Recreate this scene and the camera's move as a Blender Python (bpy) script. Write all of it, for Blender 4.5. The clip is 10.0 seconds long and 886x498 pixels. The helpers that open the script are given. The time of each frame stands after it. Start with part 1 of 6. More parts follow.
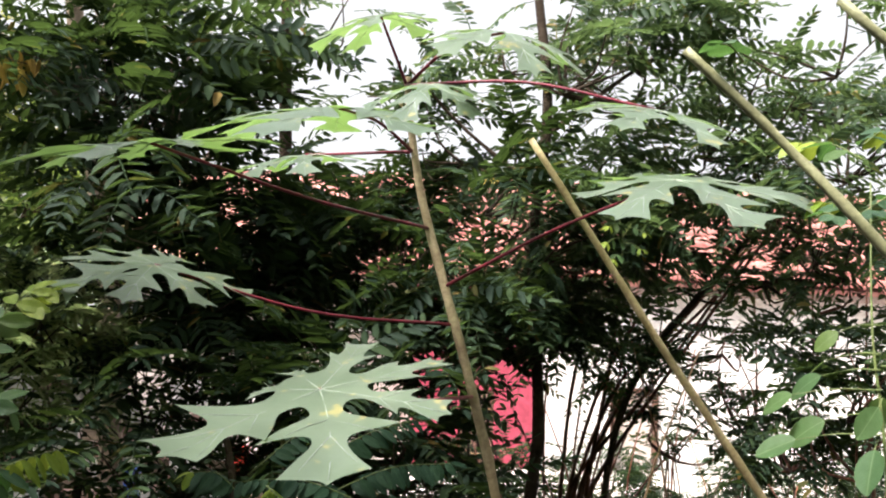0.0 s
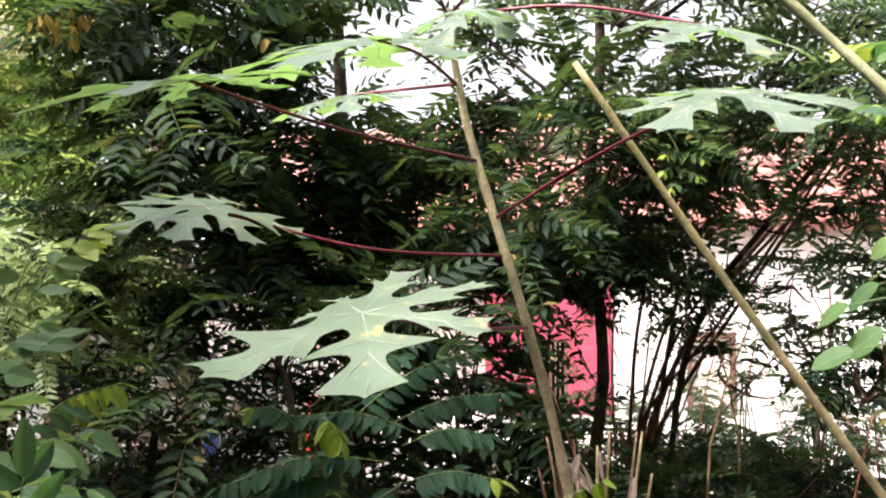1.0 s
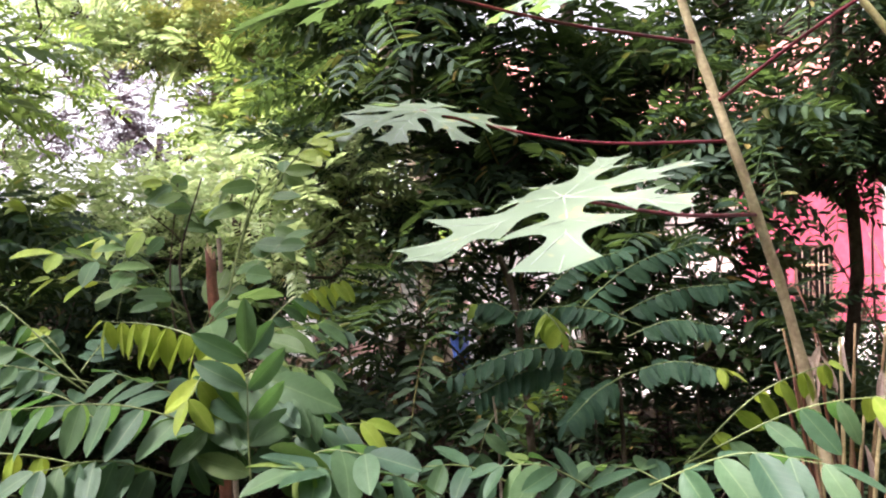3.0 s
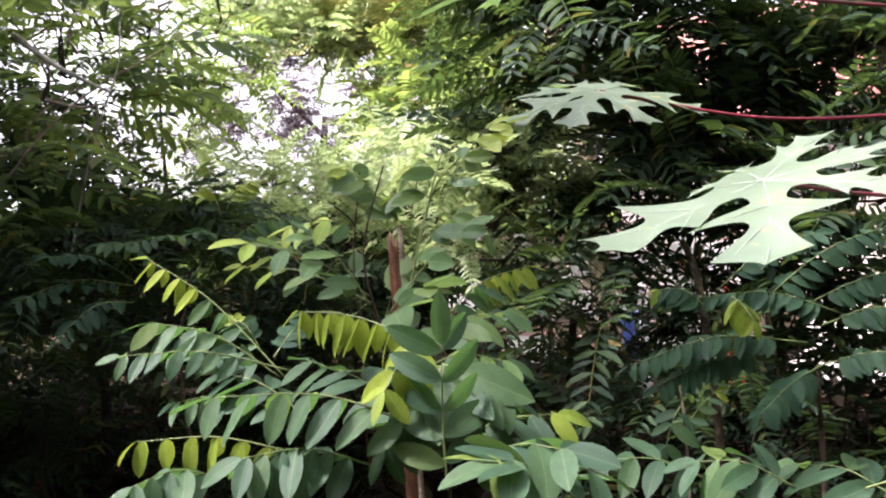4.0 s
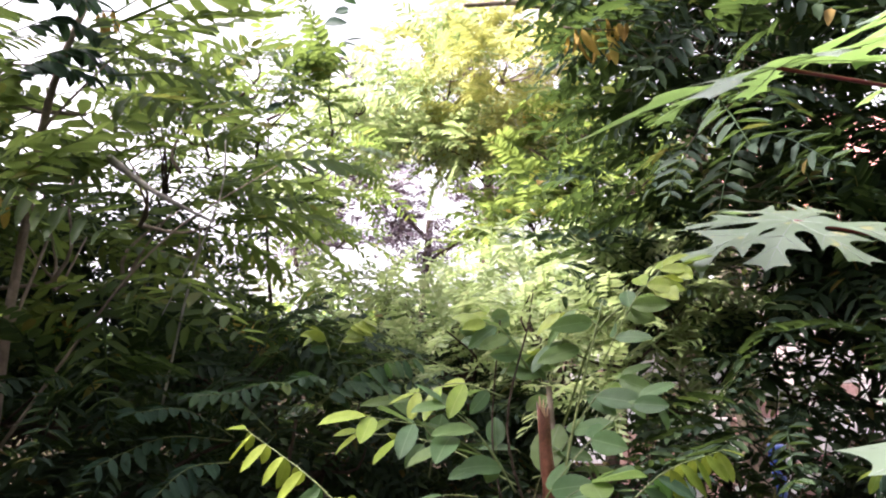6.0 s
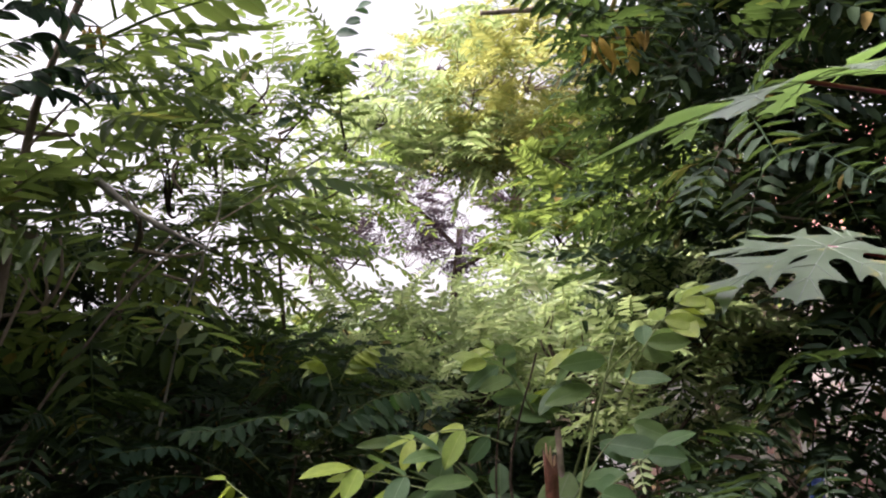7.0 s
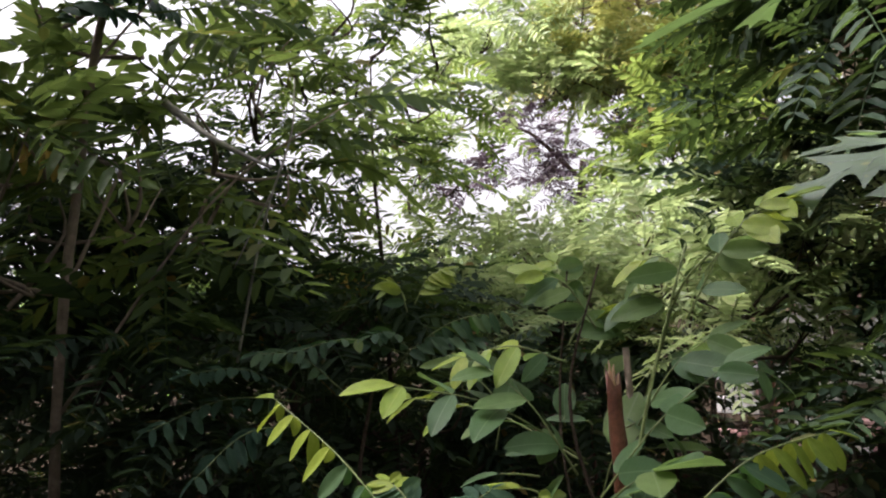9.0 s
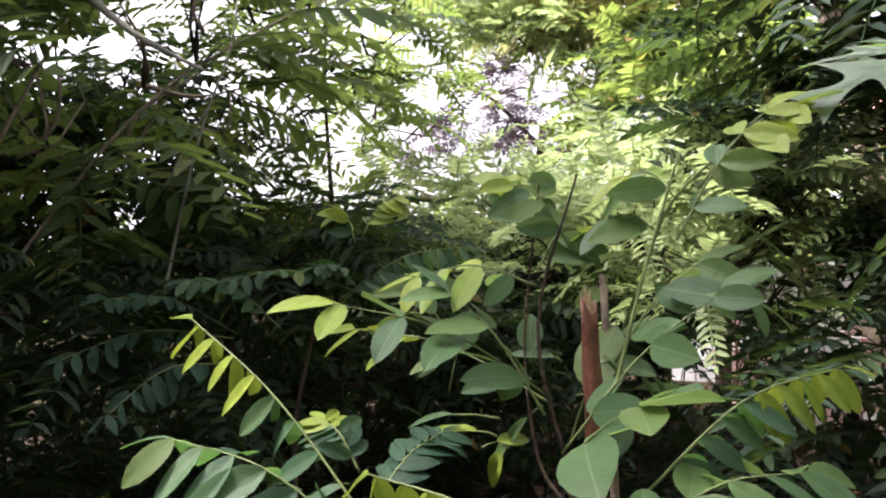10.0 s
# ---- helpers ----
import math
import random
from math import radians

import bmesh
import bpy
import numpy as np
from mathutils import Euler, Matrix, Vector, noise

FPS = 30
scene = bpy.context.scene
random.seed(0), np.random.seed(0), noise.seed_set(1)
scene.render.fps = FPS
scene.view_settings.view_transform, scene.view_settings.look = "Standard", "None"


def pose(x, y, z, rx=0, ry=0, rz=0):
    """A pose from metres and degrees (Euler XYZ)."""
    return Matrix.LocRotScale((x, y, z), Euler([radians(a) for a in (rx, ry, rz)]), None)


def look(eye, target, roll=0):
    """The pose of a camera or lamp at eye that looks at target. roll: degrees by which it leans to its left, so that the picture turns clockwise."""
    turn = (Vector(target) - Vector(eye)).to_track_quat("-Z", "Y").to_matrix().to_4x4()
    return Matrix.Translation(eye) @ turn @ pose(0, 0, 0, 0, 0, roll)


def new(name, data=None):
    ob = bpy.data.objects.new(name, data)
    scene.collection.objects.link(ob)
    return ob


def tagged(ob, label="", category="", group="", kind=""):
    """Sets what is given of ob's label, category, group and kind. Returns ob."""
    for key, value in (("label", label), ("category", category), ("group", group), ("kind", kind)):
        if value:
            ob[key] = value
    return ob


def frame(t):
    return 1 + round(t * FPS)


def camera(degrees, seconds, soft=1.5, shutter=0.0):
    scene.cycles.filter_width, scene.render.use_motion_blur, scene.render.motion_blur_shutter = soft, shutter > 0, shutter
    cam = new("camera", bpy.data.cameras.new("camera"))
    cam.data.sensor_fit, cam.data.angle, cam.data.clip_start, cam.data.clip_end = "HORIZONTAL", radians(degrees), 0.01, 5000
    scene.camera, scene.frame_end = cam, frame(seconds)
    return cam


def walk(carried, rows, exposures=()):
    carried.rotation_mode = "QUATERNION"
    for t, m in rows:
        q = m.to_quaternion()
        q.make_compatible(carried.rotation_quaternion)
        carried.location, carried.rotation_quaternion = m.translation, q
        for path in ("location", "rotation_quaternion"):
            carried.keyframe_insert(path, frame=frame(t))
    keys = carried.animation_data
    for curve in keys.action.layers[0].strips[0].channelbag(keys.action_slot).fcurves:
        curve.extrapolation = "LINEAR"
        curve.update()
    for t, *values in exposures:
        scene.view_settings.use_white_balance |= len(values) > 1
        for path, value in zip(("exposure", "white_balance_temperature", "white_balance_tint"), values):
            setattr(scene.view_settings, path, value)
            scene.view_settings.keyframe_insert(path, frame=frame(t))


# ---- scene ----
cam = camera(49.6, 10.0, soft=2.1)
PATH = [
    (0, (-0.134, -0.209, 1.532), (0.007, 1.776, 1.73), 2.2),
    (0.5, (-0.105, -0.21, 1.501), (-0.01, 1.781, 1.669), 1.4),
    (1, (-0.045, -0.189, 1.444), (-0.058, 1.808, 1.555), 0.1),
    (1.5, (0.032, -0.256, 1.426), (-0.073, 1.741, 1.458), 1.3),
    (2, (0.043, -0.165, 1.373), (-0.207, 1.819, 1.385), 0.5),
    (2.5, (0.075, -0.152, 1.353), (-0.305, 1.811, 1.331), -1.3),
    (3, (0.074, -0.165, 1.357), (-0.464, 1.761, 1.316), -2.5),
    (4.3, (-0.025, -0.147, 1.422), (-0.915, 1.642, 1.344), -2.8),
    (4.5, (-0.039, -0.126, 1.45), (-0.936, 1.66, 1.372), -1.9),
    (5, (-0.125, 0.003, 1.477), (-1.103, 1.747, 1.431), -1.8),
    (5.5, (-0.225, 0.164, 1.52), (-1.235, 1.887, 1.611), -2.9),
    (5.7, (-0.295, 0.203, 1.533), (-1.3, 1.927, 1.67), -2.7),
    (6.8, (-0.375, 0.401, 1.593), (-1.435, 2.091, 1.738), -4.0),
    (7, (-0.366, 0.457, 1.614), (-1.441, 2.135, 1.771), -3.2),
    (7.5, (-0.342, 0.532, 1.644), (-1.446, 2.19, 1.817), -2.6),
    (8, (-0.296, 0.558, 1.641), (-1.486, 2.156, 1.812), -3.4),
    (8.5, (-0.275, 0.599, 1.59), (-1.536, 2.145, 1.723), -3.1),
    (9, (-0.318, 0.671, 1.553), (-1.622, 2.187, 1.594), -4.0),
    (9.5, (-0.371, 0.768, 1.497), (-1.641, 2.312, 1.549), -1.4),
    (10, (-0.504, 0.883, 1.44), (-1.737, 2.458, 1.414), -2.0),
]
walk(cam, [(t, look(eye, target, roll)) for t, eye, target, roll in PATH], [(0.0, 1.72, 6500, 12), (1.0, 2.14, 6450, 15), (2.5, 2.57, 6350, 22), (4.5, 2.72, 6220, 25), (5.3, 2.98, 6220, 29), (7.0, 1.82, 6400, 25), (8.6, 1.48, 6370, 22), (9.2, 2.04, 6320, 21), (10.0, 2.5, 6320, 21)])

# world, sun and exposure
world = bpy.data.worlds.new("sky")
scene.world = world
world.use_nodes = True
wt = world.node_tree
sky = wt.nodes.new("ShaderNodeTexSky")
sky.sky_type = 'NISHITA'
sky.sun_disc = False
sky.sun_elevation = radians(56.5)
sky.sun_rotation = radians(235.3)
sky.dust_density = 6.0
sky.air_density = 1.0
grey = wt.nodes.new("ShaderNodeRGBToBW")
wt.links.new(sky.outputs[0], grey.inputs[0])
veil = wt.nodes.new("ShaderNodeMix")  # thin cloud takes most of the blue out
veil.data_type = 'RGBA'
veil.inputs[0].default_value = 0.92
wt.links.new(sky.outputs[0], veil.inputs[6])
cloud = wt.nodes.new("ShaderNodeMath")  # bright haze right down to the horizon
cloud.operation = 'MAXIMUM'
cloud.inputs[1].default_value = 2.3
wt.links.new(grey.outputs[0], cloud.inputs[0])
wt.links.new(cloud.outputs[0], veil.inputs[7])
wt.links.new(veil.outputs[2], wt.nodes["Background"].inputs[0])
wt.nodes["Background"].inputs[1].default_value = 0.15
sun = new("sun", bpy.data.lights.new("sun", 'SUN'))
sun.data.energy, sun.data.angle, sun.data.color = 3.0, radians(10), (1.0, 0.95, 0.87)
sun.matrix_world = look((-5.0, -3.5, 9.2), (0, 0, 0))

# ---- small helpers ----
V3 = Vector


def mix_rgb(nt, kind, fac, a, b):
    n = nt.nodes.new("ShaderNodeMix")
    n.data_type, n.blend_type = 'RGBA', kind
    for sock, val in ((n.inputs[0], fac), (n.inputs[6], a), (n.inputs[7], b)):
        if isinstance(val, (int, float)):
            sock.default_value = val
        elif isinstance(val, tuple):
            sock.default_value = (*val, 1)
        else:
            nt.links.new(val, sock)
    return n.outputs[2]


def noise_tex(nt, scale, detail=4, rough=0.6):
    n = nt.nodes.new("ShaderNodeTexNoise")
    n.inputs["Scale"].default_value, n.inputs["Detail"].default_value, n.inputs["Roughness"].default_value = scale, detail, rough
    co = nt.nodes.new("ShaderNodeTexCoord")
    nt.links.new(co.outputs["Object"], n.inputs["Vector"])
    return n.outputs["Fac"]


def ramp(nt, src, stops):
    n = nt.nodes.new("ShaderNodeValToRGB")
    els = n.color_ramp.elements
    while len(els) < len(stops):
        els.new(0.5)
    for el, (p, c) in zip(els, stops):
        el.position, el.color = p, (*c, 1)
    nt.links.new(src, n.inputs[0])
    return n.outputs[0]


def bump(nt, src, strength, dist=0.01):
    n = nt.nodes.new("ShaderNodeBump")
    n.inputs["Strength"].default_value, n.inputs["Distance"].default_value = strength, dist
    nt.links.new(src, n.inputs["Height"])
    return n.outputs[0]


def material(name):
    m = bpy.data.materials.new(name)
    m.use_nodes = True
    return m, m.node_tree, m.node_tree.nodes["Principled BSDF"]


def calc(nt, kind, a, b=0.0):
    n = nt.nodes.new("ShaderNodeMath")
    n.operation = kind
    for sock, val in ((n.inputs[0], a), (n.inputs[1], b)):
        if isinstance(val, (int, float)):
            sock.default_value = val
        else:
            nt.links.new(val, sock)
    return n.outputs[0]


def leaf_material(name, stops, rough=0.45, through_light=0.3, island=True, mottled=9.0, back=(0.2, 0.3, 0.05), gloss=0.45, veined=None):
    """A leaf: colour differs from leaf to leaf, mottled, and some light passes through the blade."""
    m, nt, b = material(name)
    if island:
        rnd = nt.nodes.new("ShaderNodeNewGeometry").outputs["Random Per Island"]
    else:
        rnd = nt.nodes.new("ShaderNodeObjectInfo").outputs["Random"]
    col = ramp(nt, rnd, stops)
    n1 = noise_tex(nt, mottled, 5)
    col = mix_rgb(nt, 'MULTIPLY', 0.55, col, ramp(nt, n1, [(0.3, (0.55, 0.6, 0.5)), (0.7, (1.15, 1.1, 1.05))]))
    relief = noise_tex(nt, mottled * 9, 3)
    if veined:
        co = nt.nodes.new("ShaderNodeTexCoord")
        xyz = nt.nodes.new("ShaderNodeSeparateXYZ")
        nt.links.new(co.outputs["Object"], xyz.inputs[0])
        off = calc(nt, 'ABSOLUTE', xyz.outputs[1])
        rib = ramp(nt, off, [(0.0, (1, 1, 1)), (0.014, (0, 0, 0))])
        col = mix_rgb(nt, 'MIX', calc(nt, 'MULTIPLY', rib, 0.55), col, veined)
        slant = calc(nt, 'SINE', calc(nt, 'MULTIPLY', calc(nt, 'SUBTRACT', xyz.outputs[0], off), 70.0))
        side = ramp(nt, slant, [(0.75, (0, 0, 0)), (1.0, (1, 1, 1))])
        col = mix_rgb(nt, 'MIX', calc(nt, 'MULTIPLY', side, 0.08), col, veined)
        relief = calc(nt, 'ADD', relief, calc(nt, 'MULTIPLY', slant, 0.07))
    nt.links.new(col, b.inputs["Base Color"])
    b.inputs["Roughness"].default_value = rough
    b.inputs["Specular IOR Level"].default_value = gloss
    nt.links.new(bump(nt, relief, 0.35, 0.002), b.inputs["Normal"])
    tr = nt.nodes.new("ShaderNodeBsdfTranslucent")
    nt.links.new(mix_rgb(nt, 'MIX', 0.5, col, back), tr.inputs[0])
    ms = nt.nodes.new("ShaderNodeMixShader")
    ms.inputs[0].default_value = through_light
    nt.links.new(b.outputs[0], ms.inputs[1])
    nt.links.new(tr.outputs[0], ms.inputs[2])
    nt.links.new(ms.outputs[0], nt.nodes["Material Output"].inputs[0])
    return m


def rough_material(name, dark, light, scale, rough=0.8, relief=0.5, depth=0.01, metal=0.0, fine=8.0, gloss=0.35):
    """Bark, plaster, soil: two scales of noise in colour and in relief."""
    m, nt, b = material(name)
    big, small = noise_tex(nt, scale, 5), noise_tex(nt, scale * fine, 6)
    col = ramp(nt, big, [(0.3, dark), (0.7, light)])
    col = mix_rgb(nt, 'MULTIPLY', 0.6, col, ramp(nt, small, [(0.3, (0.55, 0.52, 0.5)), (0.65, (1.1, 1.08, 1.05))]))
    nt.links.new(col, b.inputs["Base Color"])
    b.inputs["Roughness"].default_value, b.inputs["Metallic"].default_value = rough, metal
    b.inputs["Specular IOR Level"].default_value = gloss
    nt.links.new(bump(nt, small, relief, depth), b.inputs["Normal"])
    return m


def mesh_from(name, verts, faces, mat, smooth=True):
    me = bpy.data.meshes.new(name)
    me.from_pydata([tuple(map(float, v)) for v in verts], [], [tuple(f) for f in faces])
    me.materials.append(mat)
    me.polygons.foreach_set("use_smooth", [smooth] * len(me.polygons))
    me.update()
    return me


def mesh_quads(name, verts, quads, mat):
    """A large mesh of quads out of arrays."""
    me = bpy.data.meshes.new(name)
    nv, nq = len(verts), len(quads)
    me.vertices.add(nv)
    me.vertices.foreach_set("co", np.ascontiguousarray(verts, dtype=np.float32).ravel())
    me.loops.add(nq * 4)
    me.loops.foreach_set("vertex_index", np.ascontiguousarray(quads, dtype=np.int32).ravel())
    me.polygons.add(nq)
    me.polygons.foreach_set("loop_start", np.arange(0, nq * 4, 4, dtype=np.int32))
    me.polygons.foreach_set("use_smooth", np.ones(nq, dtype=bool))
    me.materials.append(mat)
    me.update(calc_edges=True)
    return me


def thing(name, place, label, category, group="", kind=""):
    ob = new(name)
    ob.empty_display_size = 0.1
    ob.location = place
    return tagged(ob, label, category, group, kind)


def under(ob, parent):
    ob.parent = parent
    if parent.data is None:
        ob.matrix_parent_inverse = Matrix.Translation(-V3(parent.location))
    return ob


def part(name, me, parent, label=""):
    """A mesh in world coordinates as one part of a thing."""
    ob = under(new(name, me), parent)
    if label:
        ob["label"] = label
    return ob


def bm_part(name, bm, mat, parent, label="", smooth=False):
    me = bpy.data.meshes.new(name)
    bm.to_mesh(me)
    bm.free()
    me.materials.append(mat)
    me.polygons.foreach_set("use_smooth", [smooth] * len(me.polygons))
    ob = new(name, me)
    if parent is not None:
        under(ob, parent)
    if label:
        ob["label"] = label
    return ob


def box_bm(x0, y0, z0, x1, y1, z1, bevel=0.0, bm=None):
    bm = bm or bmesh.new()
    made = bmesh.ops.create_cube(bm, size=1, matrix=Matrix.Translation(((x0 + x1) / 2, (y0 + y1) / 2, (z0 + z1) / 2)) @ Matrix.Diagonal((x1 - x0, y1 - y0, z1 - z0, 1)))
    if bevel:
        es = list({e for v in made["verts"] for e in v.link_edges})
        bmesh.ops.bevel(bm, geom=es, offset=bevel, segments=2, affect='EDGES', profile=0.6)
    return bm


def bend(points, n):
    """A smooth line (Catmull-Rom) through the points, n steps a span."""
    p = [V3(q) for q in points]
    p = [2 * p[0] - p[1]] + p + [2 * p[-1] - p[-2]]
    out = []
    for i in range(1, len(p) - 2):
        a, b, c, d = p[i - 1:i + 3]
        for k in range(n):
            t = k / n
            out.append(0.5 * (2 * b + (c - a) * t + (2 * a - 5 * b + 4 * c - d) * t * t + (3 * b - a - 3 * c + d) * t ** 3))
    return out + [p[-2]]


def tube(points, r0, r1, sides=8, wobble=0.0, verts=None, faces=None, knots=0.0):
    """A tapered, capped round stem along points; adds to verts and faces."""
    verts = [] if verts is None else verts
    faces = [] if faces is None else faces
    start, n = len(verts), len(points)
    ref = V3((0.31, 0.87, 0.4)).normalized()
    for i, p in enumerate(points):
        d = (points[min(i + 1, n - 1)] - points[max(i - 1, 0)]).normalized()
        u = d.cross(ref).normalized()
        w = d.cross(u)
        r = r0 + (r1 - r0) * i / (n - 1)
        if knots and i % 4 == 2:
            r *= 1 + knots
        for k in range(sides):
            a = 2 * math.pi * k / sides
            rr = r * (1 + wobble * noise.noise(p * 9 + V3((k * 1.7, 0, 0))))
            verts.append(p + (u * math.cos(a) + w * math.sin(a)) * rr)
    for i in range(n - 1):
        for k in range(sides):
            a, b = start + i * sides + k, start + i * sides + (k + 1) % sides
            faces.append((a, b, b + sides, a + sides))
    faces.append(tuple(start + k for k in reversed(range(sides))))
    faces.append(tuple(start + (n - 1) * sides + k for k in range(sides)))
    return verts, faces


def stem_part(name, points, r0, r1, mat, parent, label="", sides=8, steps=5, wobble=0.15, knots=0.0):
    v, f = tube(bend(points, steps), r0, r1, sides, wobble, knots=knots)
    return part(name, mesh_from(name, v, f, mat), parent, label)


# ---- materials ----
M = {}
M["leaf_mid"] = leaf_material("leaf_mid", [(0.0, (0.034, 0.066, 0.03)), (0.5, (0.056, 0.098, 0.038)), (0.93, (0.09, 0.136, 0.044)), (1.0, (0.22, 0.17, 0.045))], 0.5, 0.5, back=(0.32, 0.44, 0.08), gloss=0.14)
# Very dark green: part of the thickets' deep shade is put into this colour.
M["leaf_shade_dark"] = leaf_material("leaf_shade_dark", [(0.0, (0.016, 0.03, 0.022)), (0.6, (0.027, 0.046, 0.03)), (0.97, (0.042, 0.07, 0.032)), (1.0, (0.2, 0.13, 0.04))], 0.6, 0.28, back=(0.14, 0.23, 0.035), gloss=0.08)
M["leaf_fresh"] = leaf_material("leaf_fresh", [(0.0, (0.052, 0.095, 0.034)), (0.5, (0.085, 0.138, 0.042)), (0.96, (0.12, 0.18, 0.045)), (1.0, (0.3, 0.2, 0.05))], 0.48, 0.5, back=(0.37, 0.48, 0.09), gloss=0.18)
# Pale base colour carries sunlight that the dense bush's own shadow keeps out.
M["leaf_sunlit"] = leaf_material("leaf_sunlit", [(0.0, (0.18, 0.27, 0.1)), (0.6, (0.28, 0.37, 0.16)), (1.0, (0.4, 0.45, 0.24))], 0.42, 0.52, back=(0.42, 0.51, 0.19))
M["leaf_yellow"] = leaf_material("leaf_yellow", [(0.0, (0.2, 0.24, 0.06)), (0.5, (0.36, 0.37, 0.1)), (1.0, (0.52, 0.5, 0.17))], 0.5, 0.38, back=(0.46, 0.48, 0.14))
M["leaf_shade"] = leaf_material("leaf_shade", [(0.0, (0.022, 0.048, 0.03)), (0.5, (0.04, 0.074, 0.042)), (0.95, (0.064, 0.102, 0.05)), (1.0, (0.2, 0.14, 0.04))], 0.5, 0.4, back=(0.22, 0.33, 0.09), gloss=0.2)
M["leaf_purple"] = leaf_material("leaf_purple", [(0.0, (0.06, 0.04, 0.06)), (0.6, (0.09, 0.06, 0.08)), (1.0, (0.11, 0.1, 0.08))], 0.6, 0.15, back=(0.15, 0.1, 0.13))
# Brown litter taken down in colour to stand for shade on the ground.
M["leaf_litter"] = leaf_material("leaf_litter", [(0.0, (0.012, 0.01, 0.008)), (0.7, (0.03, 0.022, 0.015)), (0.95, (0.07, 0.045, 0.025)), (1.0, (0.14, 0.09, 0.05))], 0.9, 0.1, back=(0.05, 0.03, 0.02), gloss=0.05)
M["leaf_dead"] = leaf_material("leaf_dead", [(0.0, (0.3, 0.11, 0.025)), (0.5, (0.42, 0.2, 0.03)), (1.0, (0.5, 0.32, 0.04))], 0.7, 0.3, back=(0.5, 0.25, 0.04))
M["leaf_wither"] = leaf_material("leaf_wither", [(0.0, (0.3, 0.16, 0.03)), (0.5, (0.42, 0.28, 0.055)), (1.0, (0.5, 0.42, 0.1))], 0.7, 0.3, island=False, back=(0.5, 0.36, 0.08))
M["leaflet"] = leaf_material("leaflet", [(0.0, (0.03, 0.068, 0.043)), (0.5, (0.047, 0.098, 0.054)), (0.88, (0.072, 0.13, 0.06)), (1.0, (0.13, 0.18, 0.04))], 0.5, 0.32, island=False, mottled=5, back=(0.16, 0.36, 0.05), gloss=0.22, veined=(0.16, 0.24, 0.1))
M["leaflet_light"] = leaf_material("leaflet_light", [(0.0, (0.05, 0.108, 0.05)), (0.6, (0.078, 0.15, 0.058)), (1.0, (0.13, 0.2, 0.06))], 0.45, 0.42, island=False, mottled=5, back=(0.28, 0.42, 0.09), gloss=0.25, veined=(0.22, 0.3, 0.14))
# Darker copy of leaflet for fronds in shade; the shade is in the colour.
M["leaflet_shade_dark"] = leaf_material("leaflet_shade_dark", [(0.0, (0.02, 0.048, 0.032)), (1.0, (0.034, 0.074, 0.042))], 0.5, 0.18, island=False, mottled=5, back=(0.08, 0.16, 0.05), gloss=0.1, veined=(0.07, 0.12, 0.06))
M["leaflet_young"] = leaf_material("leaflet_young", [(0.0, (0.14, 0.22, 0.028)), (1.0, (0.24, 0.31, 0.045))], 0.45, 0.34, island=False, mottled=5, back=(0.34, 0.42, 0.04), gloss=0.25, veined=(0.34, 0.38, 0.1))
M["papaya"] = leaf_material("papaya_leaf", [(0.0, (0.136, 0.192, 0.15)), (1.0, (0.184, 0.242, 0.18))], 0.32, 0.42, island=False, mottled=5, back=(0.28, 0.5, 0.03), gloss=0.7)
pnt = M["papaya"].node_tree
pb = pnt.nodes["Principled BSDF"]
spots = ramp(pnt, noise_tex(pnt, 22, 2, 0.4), [(0.66, (0, 0, 0)), (0.74, (1, 1, 1))])
pnt.links.new(mix_rgb(pnt, 'MIX', spots, pb.inputs["Base Color"].links[0].from_socket, (0.42, 0.38, 0.16)), pb.inputs["Base Color"])
M["vein"] = rough_material("vein", (0.26, 0.33, 0.25), (0.33, 0.4, 0.3), 20, 0.5, 0.1)
M["petiole"] = rough_material("petiole", (0.1, 0.012, 0.026), (0.22, 0.022, 0.042), 12, 0.38, 0.15, 0.003)
M["papaya_stem"] = rough_material("papaya_stem", (0.34, 0.25, 0.16), (0.58, 0.48, 0.31), 9, 0.6, 0.5, 0.006)
M["green_stem"] = rough_material("green_stem", (0.2, 0.21, 0.11), (0.35, 0.35, 0.2), 11, 0.5, 0.35, 0.004)
M["dry_pole"] = rough_material("dry_pole", (0.4, 0.31, 0.15), (0.62, 0.52, 0.3), 10, 0.6, 0.5, 0.005)
M["dry_stalk"] = rough_material("dry_stalk", (0.22, 0.13, 0.07), (0.42, 0.28, 0.16), 12, 0.7, 0.6, 0.006)
M["bark"] = rough_material("bark", (0.035, 0.026, 0.02), (0.1, 0.075, 0.055), 6, 0.9, 1.0, 0.02, gloss=0.1)
M["bark_grey"] = rough_material("bark_grey", (0.2, 0.19, 0.16), (0.42, 0.4, 0.34), 7, 0.8, 0.7, 0.01)
M["bark_pale"] = rough_material("bark_pale", (0.13, 0.1, 0.075), (0.3, 0.24, 0.18), 5, 0.85, 0.8, 0.015)
M["bark_red"] = rough_material("bark_red", (0.085, 0.034, 0.022), (0.24, 0.095, 0.058), 14, 0.42, 0.7, 0.006)
M["cut_wood"] = rough_material("cut_wood", (0.4, 0.25, 0.14), (0.62, 0.45, 0.28), 30, 0.7, 0.5, 0.004)
M["twig_green"] = rough_material("twig_green", (0.1, 0.14, 0.05), (0.2, 0.25, 0.09), 20, 0.5, 0.2, 0.002)
# Soil brown lowered towards black, with the shade under the shrubs in it.
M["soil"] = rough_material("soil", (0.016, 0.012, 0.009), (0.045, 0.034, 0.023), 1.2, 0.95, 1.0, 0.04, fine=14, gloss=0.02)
M["pink_paint"] = rough_material("pink_paint", (0.28, 0.036, 0.066), (0.37, 0.056, 0.095), 1.6, 0.75, 0.25, 0.006)
